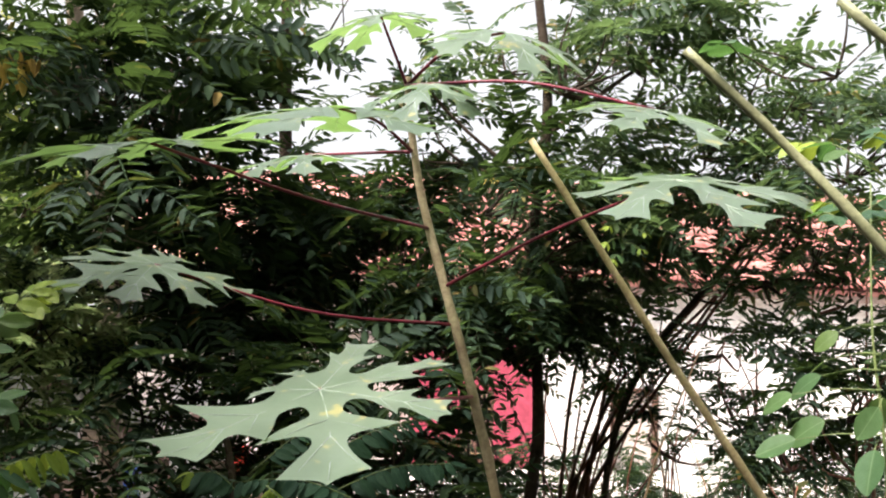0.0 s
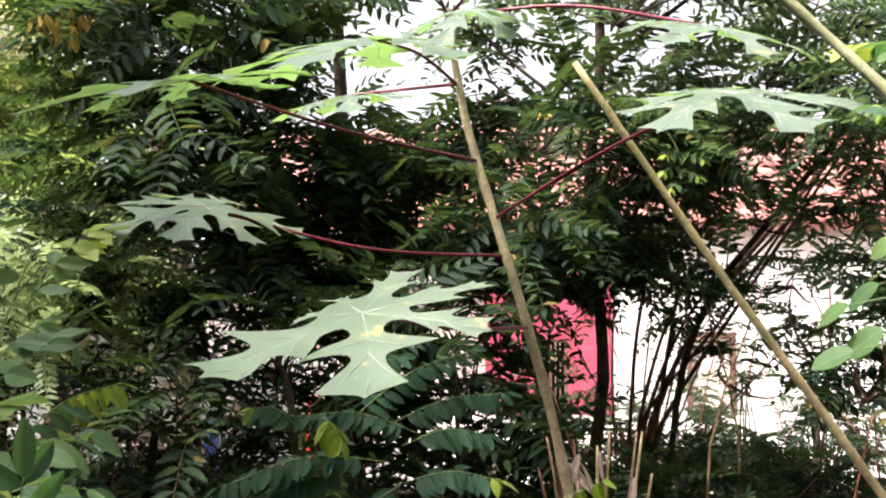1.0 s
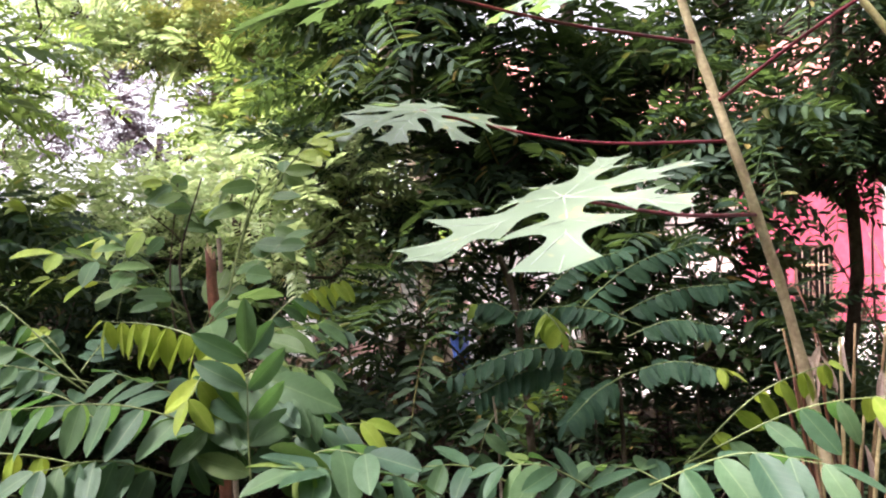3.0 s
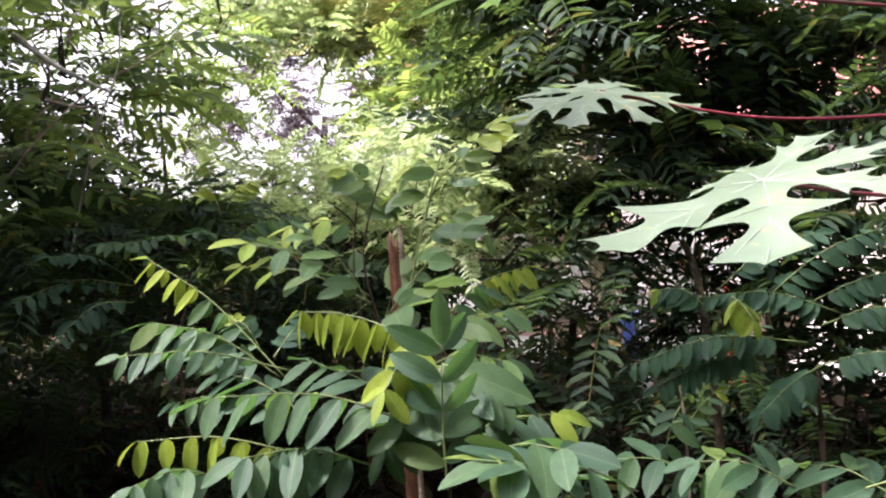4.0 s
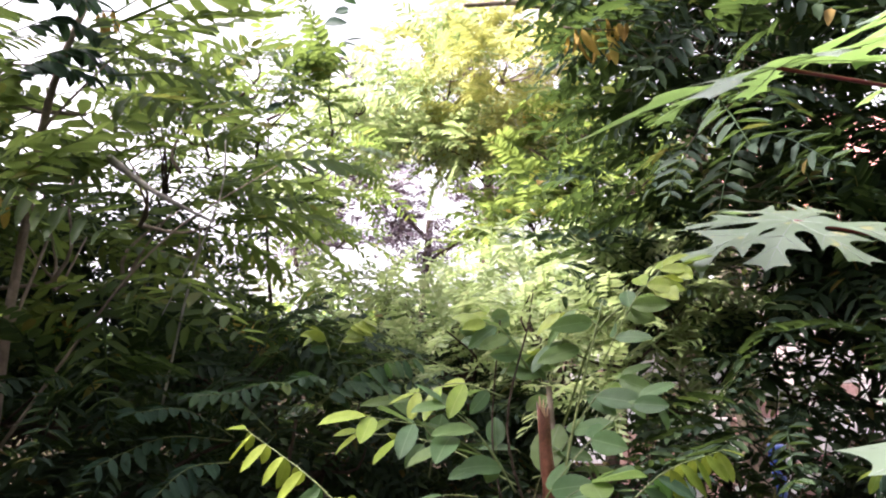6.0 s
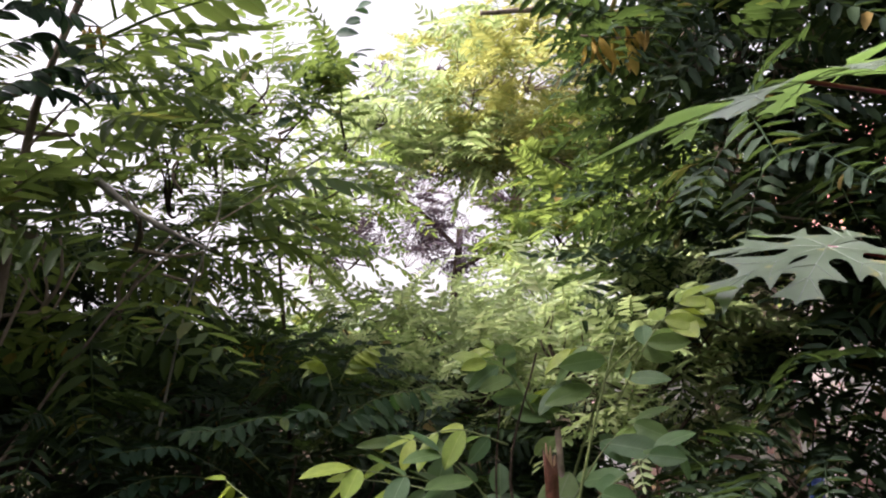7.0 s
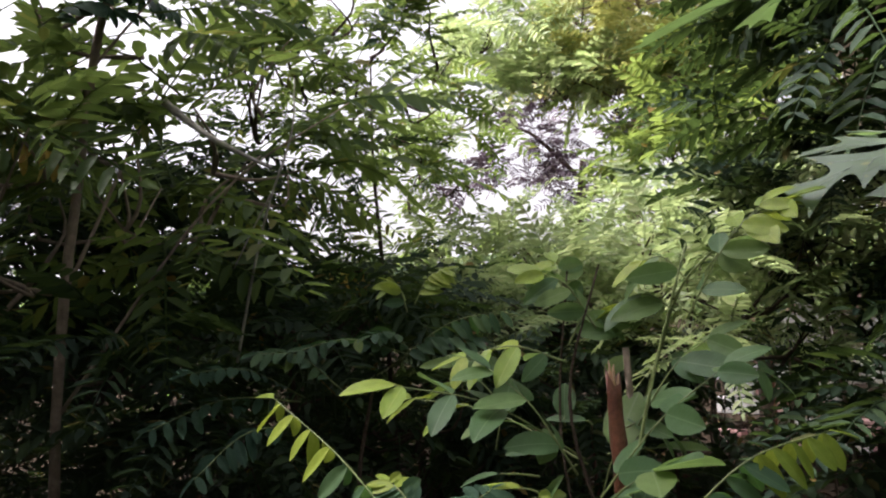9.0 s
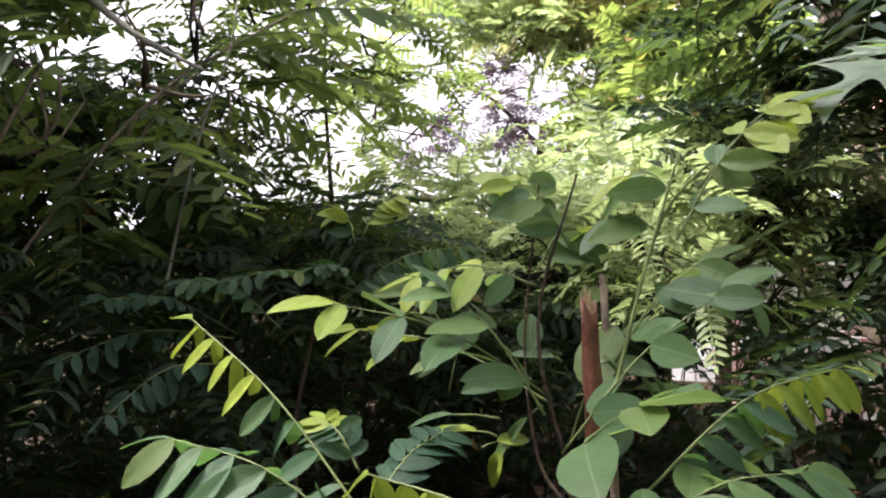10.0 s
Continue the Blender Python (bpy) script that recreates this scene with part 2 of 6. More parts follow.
M["white_paint"] = rough_material("white_paint", (0.72, 0.69, 0.66), (0.82, 0.8, 0.78), 1.1, 0.8, 0.25, 0.006)
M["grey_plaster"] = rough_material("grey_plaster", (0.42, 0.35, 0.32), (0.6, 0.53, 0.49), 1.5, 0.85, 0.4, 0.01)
M["roof_tile"] = rough_material("roof_tile", (0.3, 0.085, 0.075), (0.56, 0.28, 0.24), 2.5, 0.8, 0.5, 0.01)
M["eave_board"] = rough_material("eave_board", (0.17, 0.12, 0.1), (0.3, 0.23, 0.2), 3, 0.8, 0.4, 0.006)
M["yard"] = rough_material("yard", (0.4, 0.35, 0.32), (0.62, 0.57, 0.53), 0.8, 0.9, 0.5, 0.01, fine=18)
M["iron"] = rough_material("iron", (0.12, 0.08, 0.06), (0.25, 0.17, 0.12), 15, 0.6, 0.3, 0.003)
M["wood_frame"] = rough_material("wood_frame", (0.09, 0.045, 0.035), (0.16, 0.085, 0.06), 9, 0.7, 0.4, 0.004)
# Near-black colour standing in for the shade of unlit rooms and gaps.
M["room_shade"] = rough_material("room_shade", (0.03, 0.025, 0.025), (0.06, 0.05, 0.05), 2, 0.9, 0.2)
M["blue"] = rough_material("blue_plastic", (0.03, 0.06, 0.2), (0.05, 0.1, 0.3), 6, 0.45, 0.15, 0.003)
M["red"] = rough_material("red_plastic", (0.55, 0.05, 0.04), (0.75, 0.1, 0.07), 6, 0.45, 0.15, 0.003)
M["brick"] = rough_material("pink_brick", (0.5, 0.27, 0.24), (0.66, 0.43, 0.39), 6, 0.85, 0.5, 0.008)
# ---- ground ----
bm = bmesh.new()
bmesh.ops.create_grid(bm, x_segments=90, y_segments=90, size=9)
for v in bm.verts:
    v.co.y += 4
    v.co.z = 0.05 * noise.noise(v.co * 0.7) + 0.02 * noise.noise(v.co * 3.1) - 0.02
rim = [v for v in bm.verts if v.is_boundary]
for v in rim:
    v.co.z = -0.02
outer = bmesh.ops.extrude_edge_only(bm, edges=[e for e in bm.edges if e.is_boundary])
for v in [g for g in outer["geom"] if isinstance(g, bmesh.types.BMVert)]:
    v.co.x, v.co.y = v.co.x * 45, 4 + (v.co.y - 4) * 45
ground = bm_part("ground", bm, M["soil"], None, "garden soil under the shrubs, darkened in colour for deep shade", True)
tagged(ground, category="ground", kind="structure")

# ---- foliage kits ----


def leaf_outline(detail):
    """Stations along a leaflet and half widths, length one."""
    if detail:
        return [0.0, 0.06, 0.2, 0.4, 0.6, 0.78, 0.92, 1.0], [0.014, 0.1, 0.2, 0.245, 0.24, 0.185, 0.095, 0.012]
    return [0.0, 0.3, 0.72, 1.0], [0.02, 0.23, 0.19, 0.0]


def leaflet_mesh(name, mat, fold, curl, twist):
    """One leaflet along x, a folded and curled oval blade with a pointed tip, length one."""
    s, w = leaf_outline(True)
    verts, faces = [], []
    for a, b in zip(s, w):
        z = -curl * a * a
        for side in (-1, -0.5, 0, 0.5, 1):
            y = side * b
            verts.append((a + 0.03 * abs(side) * b, y, z + fold * abs(y) - 0.5 * fold * y * y * 4 + twist * a * y))
    for i in range(len(s) - 1):
        for k in range(4):
            faces.append((i * 5 + k, (i + 1) * 5 + k, (i + 1) * 5 + k + 1, i * 5 + k + 1))
    return mesh_from(name, verts, faces, mat)


LEAFLETS = {}
for key in ("leaflet", "leaflet_light", "leaflet_shade_dark", "leaflet_young"):
    LEAFLETS[key] = [leaflet_mesh("leaflet", M[key], f, c, t) for f, c, t in ((0.35, 0.10, 0.1), (0.15, 0.22, -0.15), (0.5, 0.05, 0.2), (0.25, 0.3, 0.0))]

M["dry_leaf"] = rough_material("dry_leaf", (0.3, 0.2, 0.16), (0.55, 0.42, 0.36), 14, 0.7, 0.4, 0.004)
LEAFLETS["dead"] = leaflet_mesh("dead_leaf", M["dry_leaf"], 0.9, 0.35, 0.3)


LEAFLETS["withered"] = [leaflet_mesh("withered_leaf", M["leaf_wither"], f, c, t) for f, c, t in ((0.8, 0.3, 0.4), (0.5, -0.25, -0.3))]


def frond_template(pairs, length, leaf, droop, rise, width=1.0, seed=0):
    """A pinnate leaf along x as arrays of vertices and quads: stalk and folded leaflets."""
    r = np.random.default_rng(seed)
    vs, qs = [], []

    def at(s):
        return np.array([length * s * (1 - 0.12 * droop * s), 0, length * (rise * s - droop * s * s)])

    steps = [0, 0.35, 0.7, 1.0]
    for i, s in enumerate(steps):
        c, rad = at(s), 0.004 * (1 - 0.7 * s) + 0.0008
        vs += [c + (0, rad, 0), c + (0, -rad, 0), c + (0, 0, rad)]
    for i in range(3):
        for k in range(3):
            a, b = i * 3 + k, i * 3 + (k + 1) % 3
            qs.append((a, b, b + 3, a + 3))
    st, wd = leaf_outline(False)
    nodes = [(0.22 + 0.74 * i / max(1, pairs - 1), side) for i in range(pairs) for side in (-1, 1)] + [(1.0, 0)]
    for s, side in nodes:
        c = at(s)
        ang = radians(r.uniform(52, 72)) * side
        dip = r.uniform(-0.08, 0.32)
        d = np.array([math.cos(ang), math.sin(ang), -dip])
        d /= np.linalg.norm(d)
        across = np.cross([0, 0, 1], d)
        across /= np.linalg.norm(across)
        up = np.cross(d, across)
        tilt = r.uniform(-0.32, 0.32)
        across = across * math.cos(tilt) + up * math.sin(tilt)
        up = np.cross(d, across)
        ll = leaf * r.uniform(0.8, 1.15) * (0.75 + 0.5 * math.sin(math.pi * min(s, 0.95)))
        b0 = len(vs)
        rows = []
        for a, b in zip(st, wd):
            p = c + d * a * ll - up * 0.15 * a * a * ll
            rows.append((p + across * b * ll * width + up * 0.3 * b * ll, p, p - across * b * ll * width + up * 0.3 * b * ll))
        vs += [rows[0][1], rows[1][0], rows[1][2], rows[2][0], rows[2][2], rows[3][1]]
        qs += [(b0, b0 + 1, b0 + 3, b0 + 5), (b0, b0 + 5, b0 + 4, b0 + 2)]
    return np.array(vs), np.array(qs)


FRONDS = [frond_template(p, l, 0.085, d, rise, 0.72, k) for k, (p, l, d, rise) in enumerate(
    ((7, 0.42, 0.35, 0.2), (8, 0.5, 0.55, 0.3), (6, 0.36, 0.15, 0.1), (8, 0.46, 0.75, 0.35), (7, 0.4, 0.3, 0.0), (9, 0.52, 0.45, 0.15)))]
FINE = [frond_template(p, l, 0.052, d, rise, 0.85, k + 20) for k, (p, l, d, rise) in enumerate(
    ((9, 0.4, 0.3, 0.2), (10, 0.46, 0.5, 0.3), (8, 0.36, 0.2, 0.1)))]
BROAD = [frond_template(p, l, 0.2, d, rise, 1.1, k + 40) for k, (p, l, d, rise) in enumerate(
    ((3, 0.45, 0.3, 0.2), (4, 0.55, 0.5, 0.3), (2, 0.36, 0.2, 0.1)))]


def scatter(places, yaws, pitches, rolls, sizes, kit, r):
    """Puts fronds of a kit at many places: arrays of vertices and quads."""
    pick = r.integers(0, len(kit), len(places))
    vs, qs, base = [], [], 0
    for k, (tv, tq) in enumerate(kit):
        sel = np.nonzero(pick == k)[0]
        if not len(sel):
            continue
        cy, sy = np.cos(yaws[sel]), np.sin(yaws[sel])
        cp, sp = np.cos(pitches[sel]), np.sin(pitches[sel])
        cr, sr = np.cos(rolls[sel]), np.sin(rolls[sel])
        x, y, z = tv[:, 0][None], tv[:, 1][None], tv[:, 2][None]
        y, z = y * cr[:, None] - z * sr[:, None], y * sr[:, None] + z * cr[:, None]
        x, z = x * cp[:, None] - z * sp[:, None], x * sp[:, None] + z * cp[:, None]
        x, y = x * cy[:, None] - y * sy[:, None], x * sy[:, None] + y * cy[:, None]
        v = np.stack([x, y, z], -1) * sizes[sel][:, None, None] + places[sel][:, None, :]
        q = tq[None] + (np.arange(len(sel)) * len(tv))[:, None, None] + base
        vs.append(v.reshape(-1, 3))
        qs.append(q.reshape(-1, 4))
        base += len(sel) * len(tv)
    return np.concatenate(vs), np.concatenate(qs)


def foliage(clumps, kit, seed, size=1.0, lift=0.15, shell=0.5):
    """Fronds in clumps (x, y, z, rx, ry, rz, count), pointing outwards, uneven and with gaps. Arrays, and the frond bases."""
    r = np.random.default_rng(seed)
    pl, ya, pi = [], [], []
    for cx, cy, cz, rx, ry, rz, n in clumps:
        n = int(n)
        knots = r.normal(size=(max(3, n // 9), 3))
        knots /= np.linalg.norm(knots, axis=1)[:, None]
        knots *= r.uniform(0.15, 1.0, (len(knots), 1)) ** shell
        k = knots[r.integers(0, len(knots), n)] + r.normal(size=(n, 3)) * 0.13
        pl.append(np.array([cx, cy, cz]) + k * np.array([rx, ry, rz]))
        ya.append(np.arctan2(k[:, 1], k[:, 0]) + r.normal(size=n) * 0.9)
        pi.append(lift + 0.35 * k[:, 2] + r.normal(size=n) * 0.36)
    pl, ya, pi = np.concatenate(pl), np.concatenate(ya), np.concatenate(pi)
    v, q = scatter(pl, ya, pi, r.normal(size=len(pl)) * 0.42, size * r.uniform(0.65, 1.2, len(pl)), kit, r)
    return v, q, pl


def tree(name, foot, trunk, limbs, clumps, label, leaf, bark, r0, r1, seed, kit=None, size=1.0, lift=0.15, category="tree", twigs=True, dead=0, group=""):
    """A tree or bush: tapered trunk, limbs, twigs and a crown of pinnate leaves."""
    t = thing(name, foot, label, category, group)
    r = random.Random(seed)
    stem_part("trunk", [foot, *trunk], r0, r1, M[bark], t, sides=10, wobble=0.3)
    for pts in limbs:
        stem_part("limb", pts, r1 * 0.75, r1 * 0.25, M[bark], t, sides=6, wobble=0.25)
    v, q, places = foliage(clumps, kit or FRONDS, seed, size, lift)
    part("crown", mesh_quads("crown", v, q, M[leaf]), t)["kind"] = "stuff"
    if dead:
        sel = [c[:6] + (max(3, int(c[6] * dead)),) for c in clumps]
        v, q, _ = foliage(sel, kit or FRONDS, seed + 1, size * 0.8, lift - 0.9)
        part("dead_leaves", mesh_quads("dead_leaves", v, q, M["leaf_dead"]), t, "withered orange-yellow leaves")["kind"] = "stuff"
    if twigs:
        tv, tf = [], []
        at = 0
        for cx, cy, cz, rx, ry, rz, n in clumps:
            c = V3((cx, cy, cz - 0.7 * rz))
            for i in range(at, at + int(n), 7):
                p = V3(places[i])
                mid = (c + p) / 2 + V3((r.uniform(-.1, .1), r.uniform(-.1, .1), r.uniform(-.12, .02)))
                tube(bend([c, mid, p], 3), 0.009, 0.003, 4, 0, tv, tf)
            at += int(n)
        part("twig_mass", mesh_from("twig_mass", tv, tf, M[bark]), t)["kind"] = "stuff"
    return t


def frond(parent, base, tip, pairs, leaf, arch=0.06, hang=0.3, young=0.0, seed=0, mat="leaflet", start=0.2, wide=0.85, facing=(0, 0, 1), end=True):
    """One near pinnate leaf: a stalk, and each leaflet an object of its own. hang: radians by which leaflets droop; young: the share
    of the tip with young leaflets."""
    r = random.Random(seed)
    a, b = V3(base), V3(tip)
    up0 = V3(facing).normalized()
    mid = (a + b) / 2 + up0 * arch
    pts = bend([a, mid, b], 7)
    v, f = tube(pts, 0.0026, 0.0009, 6)
    stalk = part("frond", mesh_from("frond", v, f, M["twig_green"]), parent)
    n = len(pts) - 1

    def at(s):
        i = min(int(s * n), n - 1)
        return pts[i].lerp(pts[i + 1], s * n - i), (pts[i + 1] - pts[i]).normalized()

    spots = [(start + (0.96 - start) * i / max(1, pairs - 1) + r.uniform(-.012, .012), side) for i in range(pairs) for side in (-1, 1)]
    if end:
        spots.append((1.0, 0))
    for s, side in spots:
        p, d = at(min(s, 1.0))
        across = up0.cross(d).normalized()
        up = d.cross(across)
        ang = radians(r.uniform(50, 72)) * side
        drop = hang + r.uniform(-0.2, 0.2) if side else hang * 0.5
        way = (d * math.cos(ang) + across * math.sin(ang))
        way = (way * math.cos(drop) - up * math.sin(drop)).normalized()
        nrm = (up - way * up.dot(way))
        if nrm.length < 0.1:
            nrm = d.copy()
        nrm.normalize()
        nrm = (Matrix.Rotation(r.uniform(-0.45, 0.45), 3, way) @ nrm)
        y = nrm.cross(way)
        size = leaf * (0.72 + 0.42 * math.sin(math.pi * (0.15 + 0.75 * s))) * r.uniform(0.88, 1.1)
        key = "leaflet_young" if s > 1 - young else mat
        ob = new("leaflet", LEAFLETS[key][r.randrange(4)])
        ob.parent = stalk
        ob.matrix_basis = Matrix(((way.x, y.x, nrm.x, p.x), (way.y, y.y, nrm.y, p.y), (way.z, y.z, nrm.z, p.z), (0, 0, 0, 1))) @ Matrix.Diagonal((size, size * wide, size, 1))
    return stalk


def withered(place, count, spread, size, seed, label):
    """A twig hung with single withered blades, each limp and pointing down."""
    r = random.Random(seed)
    t = thing("withered_twig", place, label, "plant")
    c = V3(place)
    stem_part("twig", [c + V3((-1.6 * spread, 0.3 * spread, 1.4 * spread)), c + V3((0, 0, 0.9 * spread)), c + V3((1.5 * spread, -0.2 * spread, 0.5 * spread))], 0.004, 0.002, M["bark"], t, sides=5)
    for i in range(count):
        k = r.uniform(-1.4, 1.4)
        a = c + V3((k * spread, r.uniform(-.6, .6) * spread, spread * (0.85 - 0.25 * k) + r.uniform(-0.5, 0.1) * spread))
        down = a + V3((r.uniform(-.5, .5), r.uniform(-.5, .5), -1))
        ob = part("withered_leaf", LEAFLETS["withered"][i % 2], t)
        s = size * r.uniform(0.12, 0.24)
        ob.matrix_basis = look(a, down, r.uniform(0, 360)) @ pose(0, 0, 0, 0, 90, 0) @ Matrix.Diagonal((s, s * r.uniform(0.6, 1.0), s, 1))
    return t


# ---- papaya ----
LOBES = ((0, 1.1), (52, 1.0), (-51, 1.02), (103, 0.92), (-104, 0.95), (153, 0.78), (-155, 0.8))


def papaya_leaf(parent, centre, tip, up, size, droop=0.25, seed=0, label="", lobes=LOBES):
    """A large palmate leaf: seven lobes, each cut into pointed side lobes, joined round the middle; thin veins on top."""
    r = random.Random(seed)
    c = V3(centre)
    x = (V3(tip) - c).normalized()
    z = V3(up).normalized()
    z = (z - x * z.dot(x)).normalized()
    y = z.cross(x)

    def lift(px, py, s, off):
        rad = math.hypot(px, py)
        h = -droop * rad * rad + 0.2 * abs(off) * (1 - 0.6 * s) - 0.06 * s * s + 0.07 * noise.noise(V3((px * 3, py * 3, seed))) * rad
        return c + (x * px + y * py + z * h) * size

    bm = bmesh.new()
    sharp = bm.verts.layers.float.new('crease_vert')
    vv, vf = [], []
    join = 0.24
    st = [0, 0.08, 0.16, join, 0.31, 0.38, 0.46, 0.54, 0.62, 0.7, 0.78, 0.85, 0.92, 1.0]
    wd = [0, 0, 0, 0, 0.082, 0.084, 0.1, 0.106, 0.086, 0.076, 0.08, 0.066, 0.036, 0.0]
    last = len(st) - 1
    ring = sorted(lobe[0] % 360 for lobe in lobes)
    for deg, length, *less in lobes:
        cut = less[0] if less else 1.0  # how far the side lobes stand out
        length *= r.uniform(0.96, 1.04)
        a = radians(deg)
        ca, sa = math.cos(a), math.sin(a)
        sway = r.uniform(-0.1, 0.1)
        n = ring.index(deg % 360)
        half = {1: ((ring[(n + 1) % len(ring)] - deg) % 360) / 2, -1: ((deg - ring[n - 1]) % 360) / 2}

        def spot(s, off):
            far = max(0.0, s - join) / (1 - join)
            d = s if s <= join else join + far * (length - join)
            o = off * (1 if s <= join else length) + sway * far * far
            return lift(d * ca - o * sa, d * sa + o * ca, s, off)

        def put(s, off):
            return bm.verts.new(spot(s, off))

        mid = [put(s, 0) for s in st]
        mid[last][sharp] = 0.9
        for side in (-1, 1):
            k = r.uniform(0.9, 1.12)
            t = math.tan(radians(min(half[side], 34)))
            edge = [mid[0]] + [put(s, side * (w * k if i > 3 else s * t)) for i, (s, w) in enumerate(zip(st, wd)) if 0 < i < last] + [mid[last]]
            quads = [[mid[i], mid[i + 1], edge[i + 1], edge[i]] for i in range(last)]
            for i, j, s, w in ((5, 8, 0.7 + r.uniform(-.05, .05), 0.31), (9, 12, 0.95 + r.uniform(-.03, .03), 0.21)):
                w = 0.1 + (w * r.uniform(0.8, 1.1) - 0.1) * cut
                s2 = (st[i] + st[j]) / 2
                base = edge[i:j + 1]
                m1 = put(s2 * 0.5 + s * 0.5 - 0.07, side * (w * 0.66))
                m2 = put(s2 * 0.45 + s * 0.55 + 0.038, side * (w * 0.64))
                tp = put(s, side * w)
                tp[sharp] = 0.9
                quads += [[base[0], base[1], m1], [base[1], base[2], m2, m1], [base[2], base[3], m2], [m1, m2, tp]]
            for q in quads:
                q = [p for m, p in enumerate(q) if p not in q[:m]]
                bm.faces.new(q if side < 0 else q[::-1])
        line = [spot(s, 0) + z * 0.001 for s in (0, 0.2, 0.4, 0.6, 0.8, 0.97)]
        tube(line, 0.0019, 0.0005, 5, 0, vv, vf)
        for s, w in ((0.42, 0.24), (0.62, 0.14)):
            for side in (-1, 1):
                tube([spot(s, 0) + z * 0.001, spot(s + 0.13, side * w * 0.5) + z * 0.001, spot(s + 0.26, side * w) + z * 0.001], 0.0012, 0.0004, 4, 0, vv, vf)
    bmesh.ops.remove_doubles(bm, verts=bm.verts, dist=0.002)
    bmesh.ops.recalc_face_normals(bm, faces=bm.faces)
    blade = bm_part("leaf", bm, M["papaya"], parent, label, True)
    sub = blade.modifiers.new("rounding", 'SUBSURF')
    sub.levels = sub.render_levels = 2
    part("vein", mesh_from("vein", vv, vf, M["vein"]), blade)["kind"] = "stuff"
    return blade


def petiole(parent, node, centre, sag=0.08, r=0.0065):
    a, b = V3(node), V3(centre)
    mid = a.lerp(b, 0.5) - V3((0, 0, sag))
    v, f = tube(bend([a, mid, b], 8), r, r * 0.7, 8)
    return part("petiole", mesh_from("petiole", v, f, M["petiole"]), parent, "red leaf stalk")


# ---- the papaya, a slender leaning plant with long red leaf stalks ----
papaya = thing("papaya_plant", (0.53, 3.1, 0), "slender leaning papaya plant with long red leaf stalks", "plant")
stem_part("stem", [(0.53, 3.1, -0.02), (0.42, 3.1, 0.5), (0.31, 3.08, 1.03), (0.22, 3.05, 1.36), (0.11, 3.08, 1.73), (0.02, 3.1, 2.04), (-0.03, 3.1, 2.3), (-0.05, 3.08, 2.46)],
          0.0195, 0.0115, M["papaya_stem"], papaya, sides=12, steps=6, wobble=0.25, knots=0.08)

petiole(papaya, (0.22, 3.05, 1.36), (-0.245, 2.02, 1.418), 0.02)
papaya_leaf(papaya, (-0.245, 2.02, 1.418), (-0.575, 1.78, 1.31), (-0.15, -0.37, 0.92), 0.39, -0.03, 1, 'pale broad lobed leaf, spotted with yellow', lobes=((6, 1.17, 1.2), (62, 1.1), (117, 0.86, 0.6), (171, 0.86, 0.5), (-145, 0.92, 0.3), (-100, 0.52, 0.3), (-46, 0.46, 0.3)))
petiole(papaya, (0.15, 3.07, 1.6), (-0.816, 2.82, 1.745), 0.05)
papaya_leaf(papaya, (-0.816, 2.82, 1.745), (-1.04, 2.55, 1.7), (0.08, -0.43, 0.9), 0.315, 0.12, 2, lobes=((0, 1.12), (38, 0.9), (85, 0.85), (137, 1.05), (-47, 0.95, 0.7), (-95, 0.85), (-150, 0.85)))
petiole(papaya, (0.05, 3.09, 1.93), (-0.73, 2.3, 2.025), 0.02)
papaya_leaf(papaya, (-0.73, 2.3, 2.025), (-1.13, 2.07, 1.93), (-0.15, -0.175, 0.974), 0.42, 0.05, 3, lobes=((0, 1.12), (48, 0.8, 0.7), (-46, 0.82, 0.7), (100, 0.6, 0.6), (-101, 0.62, 0.6), (150, 0.8), (-155, 0.85)))
petiole(papaya, (-0.02, 3.1, 2.2), (-0.26, 2.65, 2.23), -0.03)
papaya_leaf(papaya, (-0.26, 2.65, 2.23), (-0.76, 2.5, 2.17), (0, -0.19, 0.98), 0.47, 0.14, 4)
petiole(papaya, (-0.05, 3.08, 2.43), (0.22, 2.54, 2.46), -0.05)
papaya_leaf(papaya, (0.22, 2.54, 2.46), (0.32, 2.04, 2.27), (0.1, -0.3, 0.95), 0.28, 0.25, 5)
petiole(papaya, (0.11, 3.08, 1.73), (0.69, 2.37, 2.01), -0.02)
papaya_leaf(papaya, (0.69, 2.37, 2.01), (1.19, 2.17, 1.97), (-0.05, -0.31, 0.94), 0.37, 0.12, 6)
petiole(papaya, (-0.05, 3.08, 2.43), (0.74, 2.76, 2.31), -0.05)
papaya_leaf(papaya, (0.74, 2.76, 2.31), (1.24, 2.66, 2.22), (0, -0.28, 0.96), 0.35, 0.15, 7)
petiole(papaya, (-0.02, 3.1, 2.2), (-0.41, 3.32, 2.21), 0.0)
papaya_leaf(papaya, (-0.41, 3.32, 2.21), (-0.91, 3.42, 2.16), (0, -0.25, 0.97), 0.3, 0.15, 8)
petiole(papaya, (-0.05, 3.08, 2.43), (0.01, 2.58, 2.3), 0.0)
papaya_leaf(papaya, (0.01, 2.58, 2.3), (-0.2, 2.08, 2.1), (0, -0.2, 1), 0.22, 0.3, 9)
petiole(papaya, (-0.05, 3.08, 2.43), (-0.15, 2.93, 2.62), 0.0)
papaya_leaf(papaya, (-0.15, 2.93, 2.62), (-0.65, 3.13, 2.55), (0, -0.25, 0.97), 0.25, 0.2, 10)

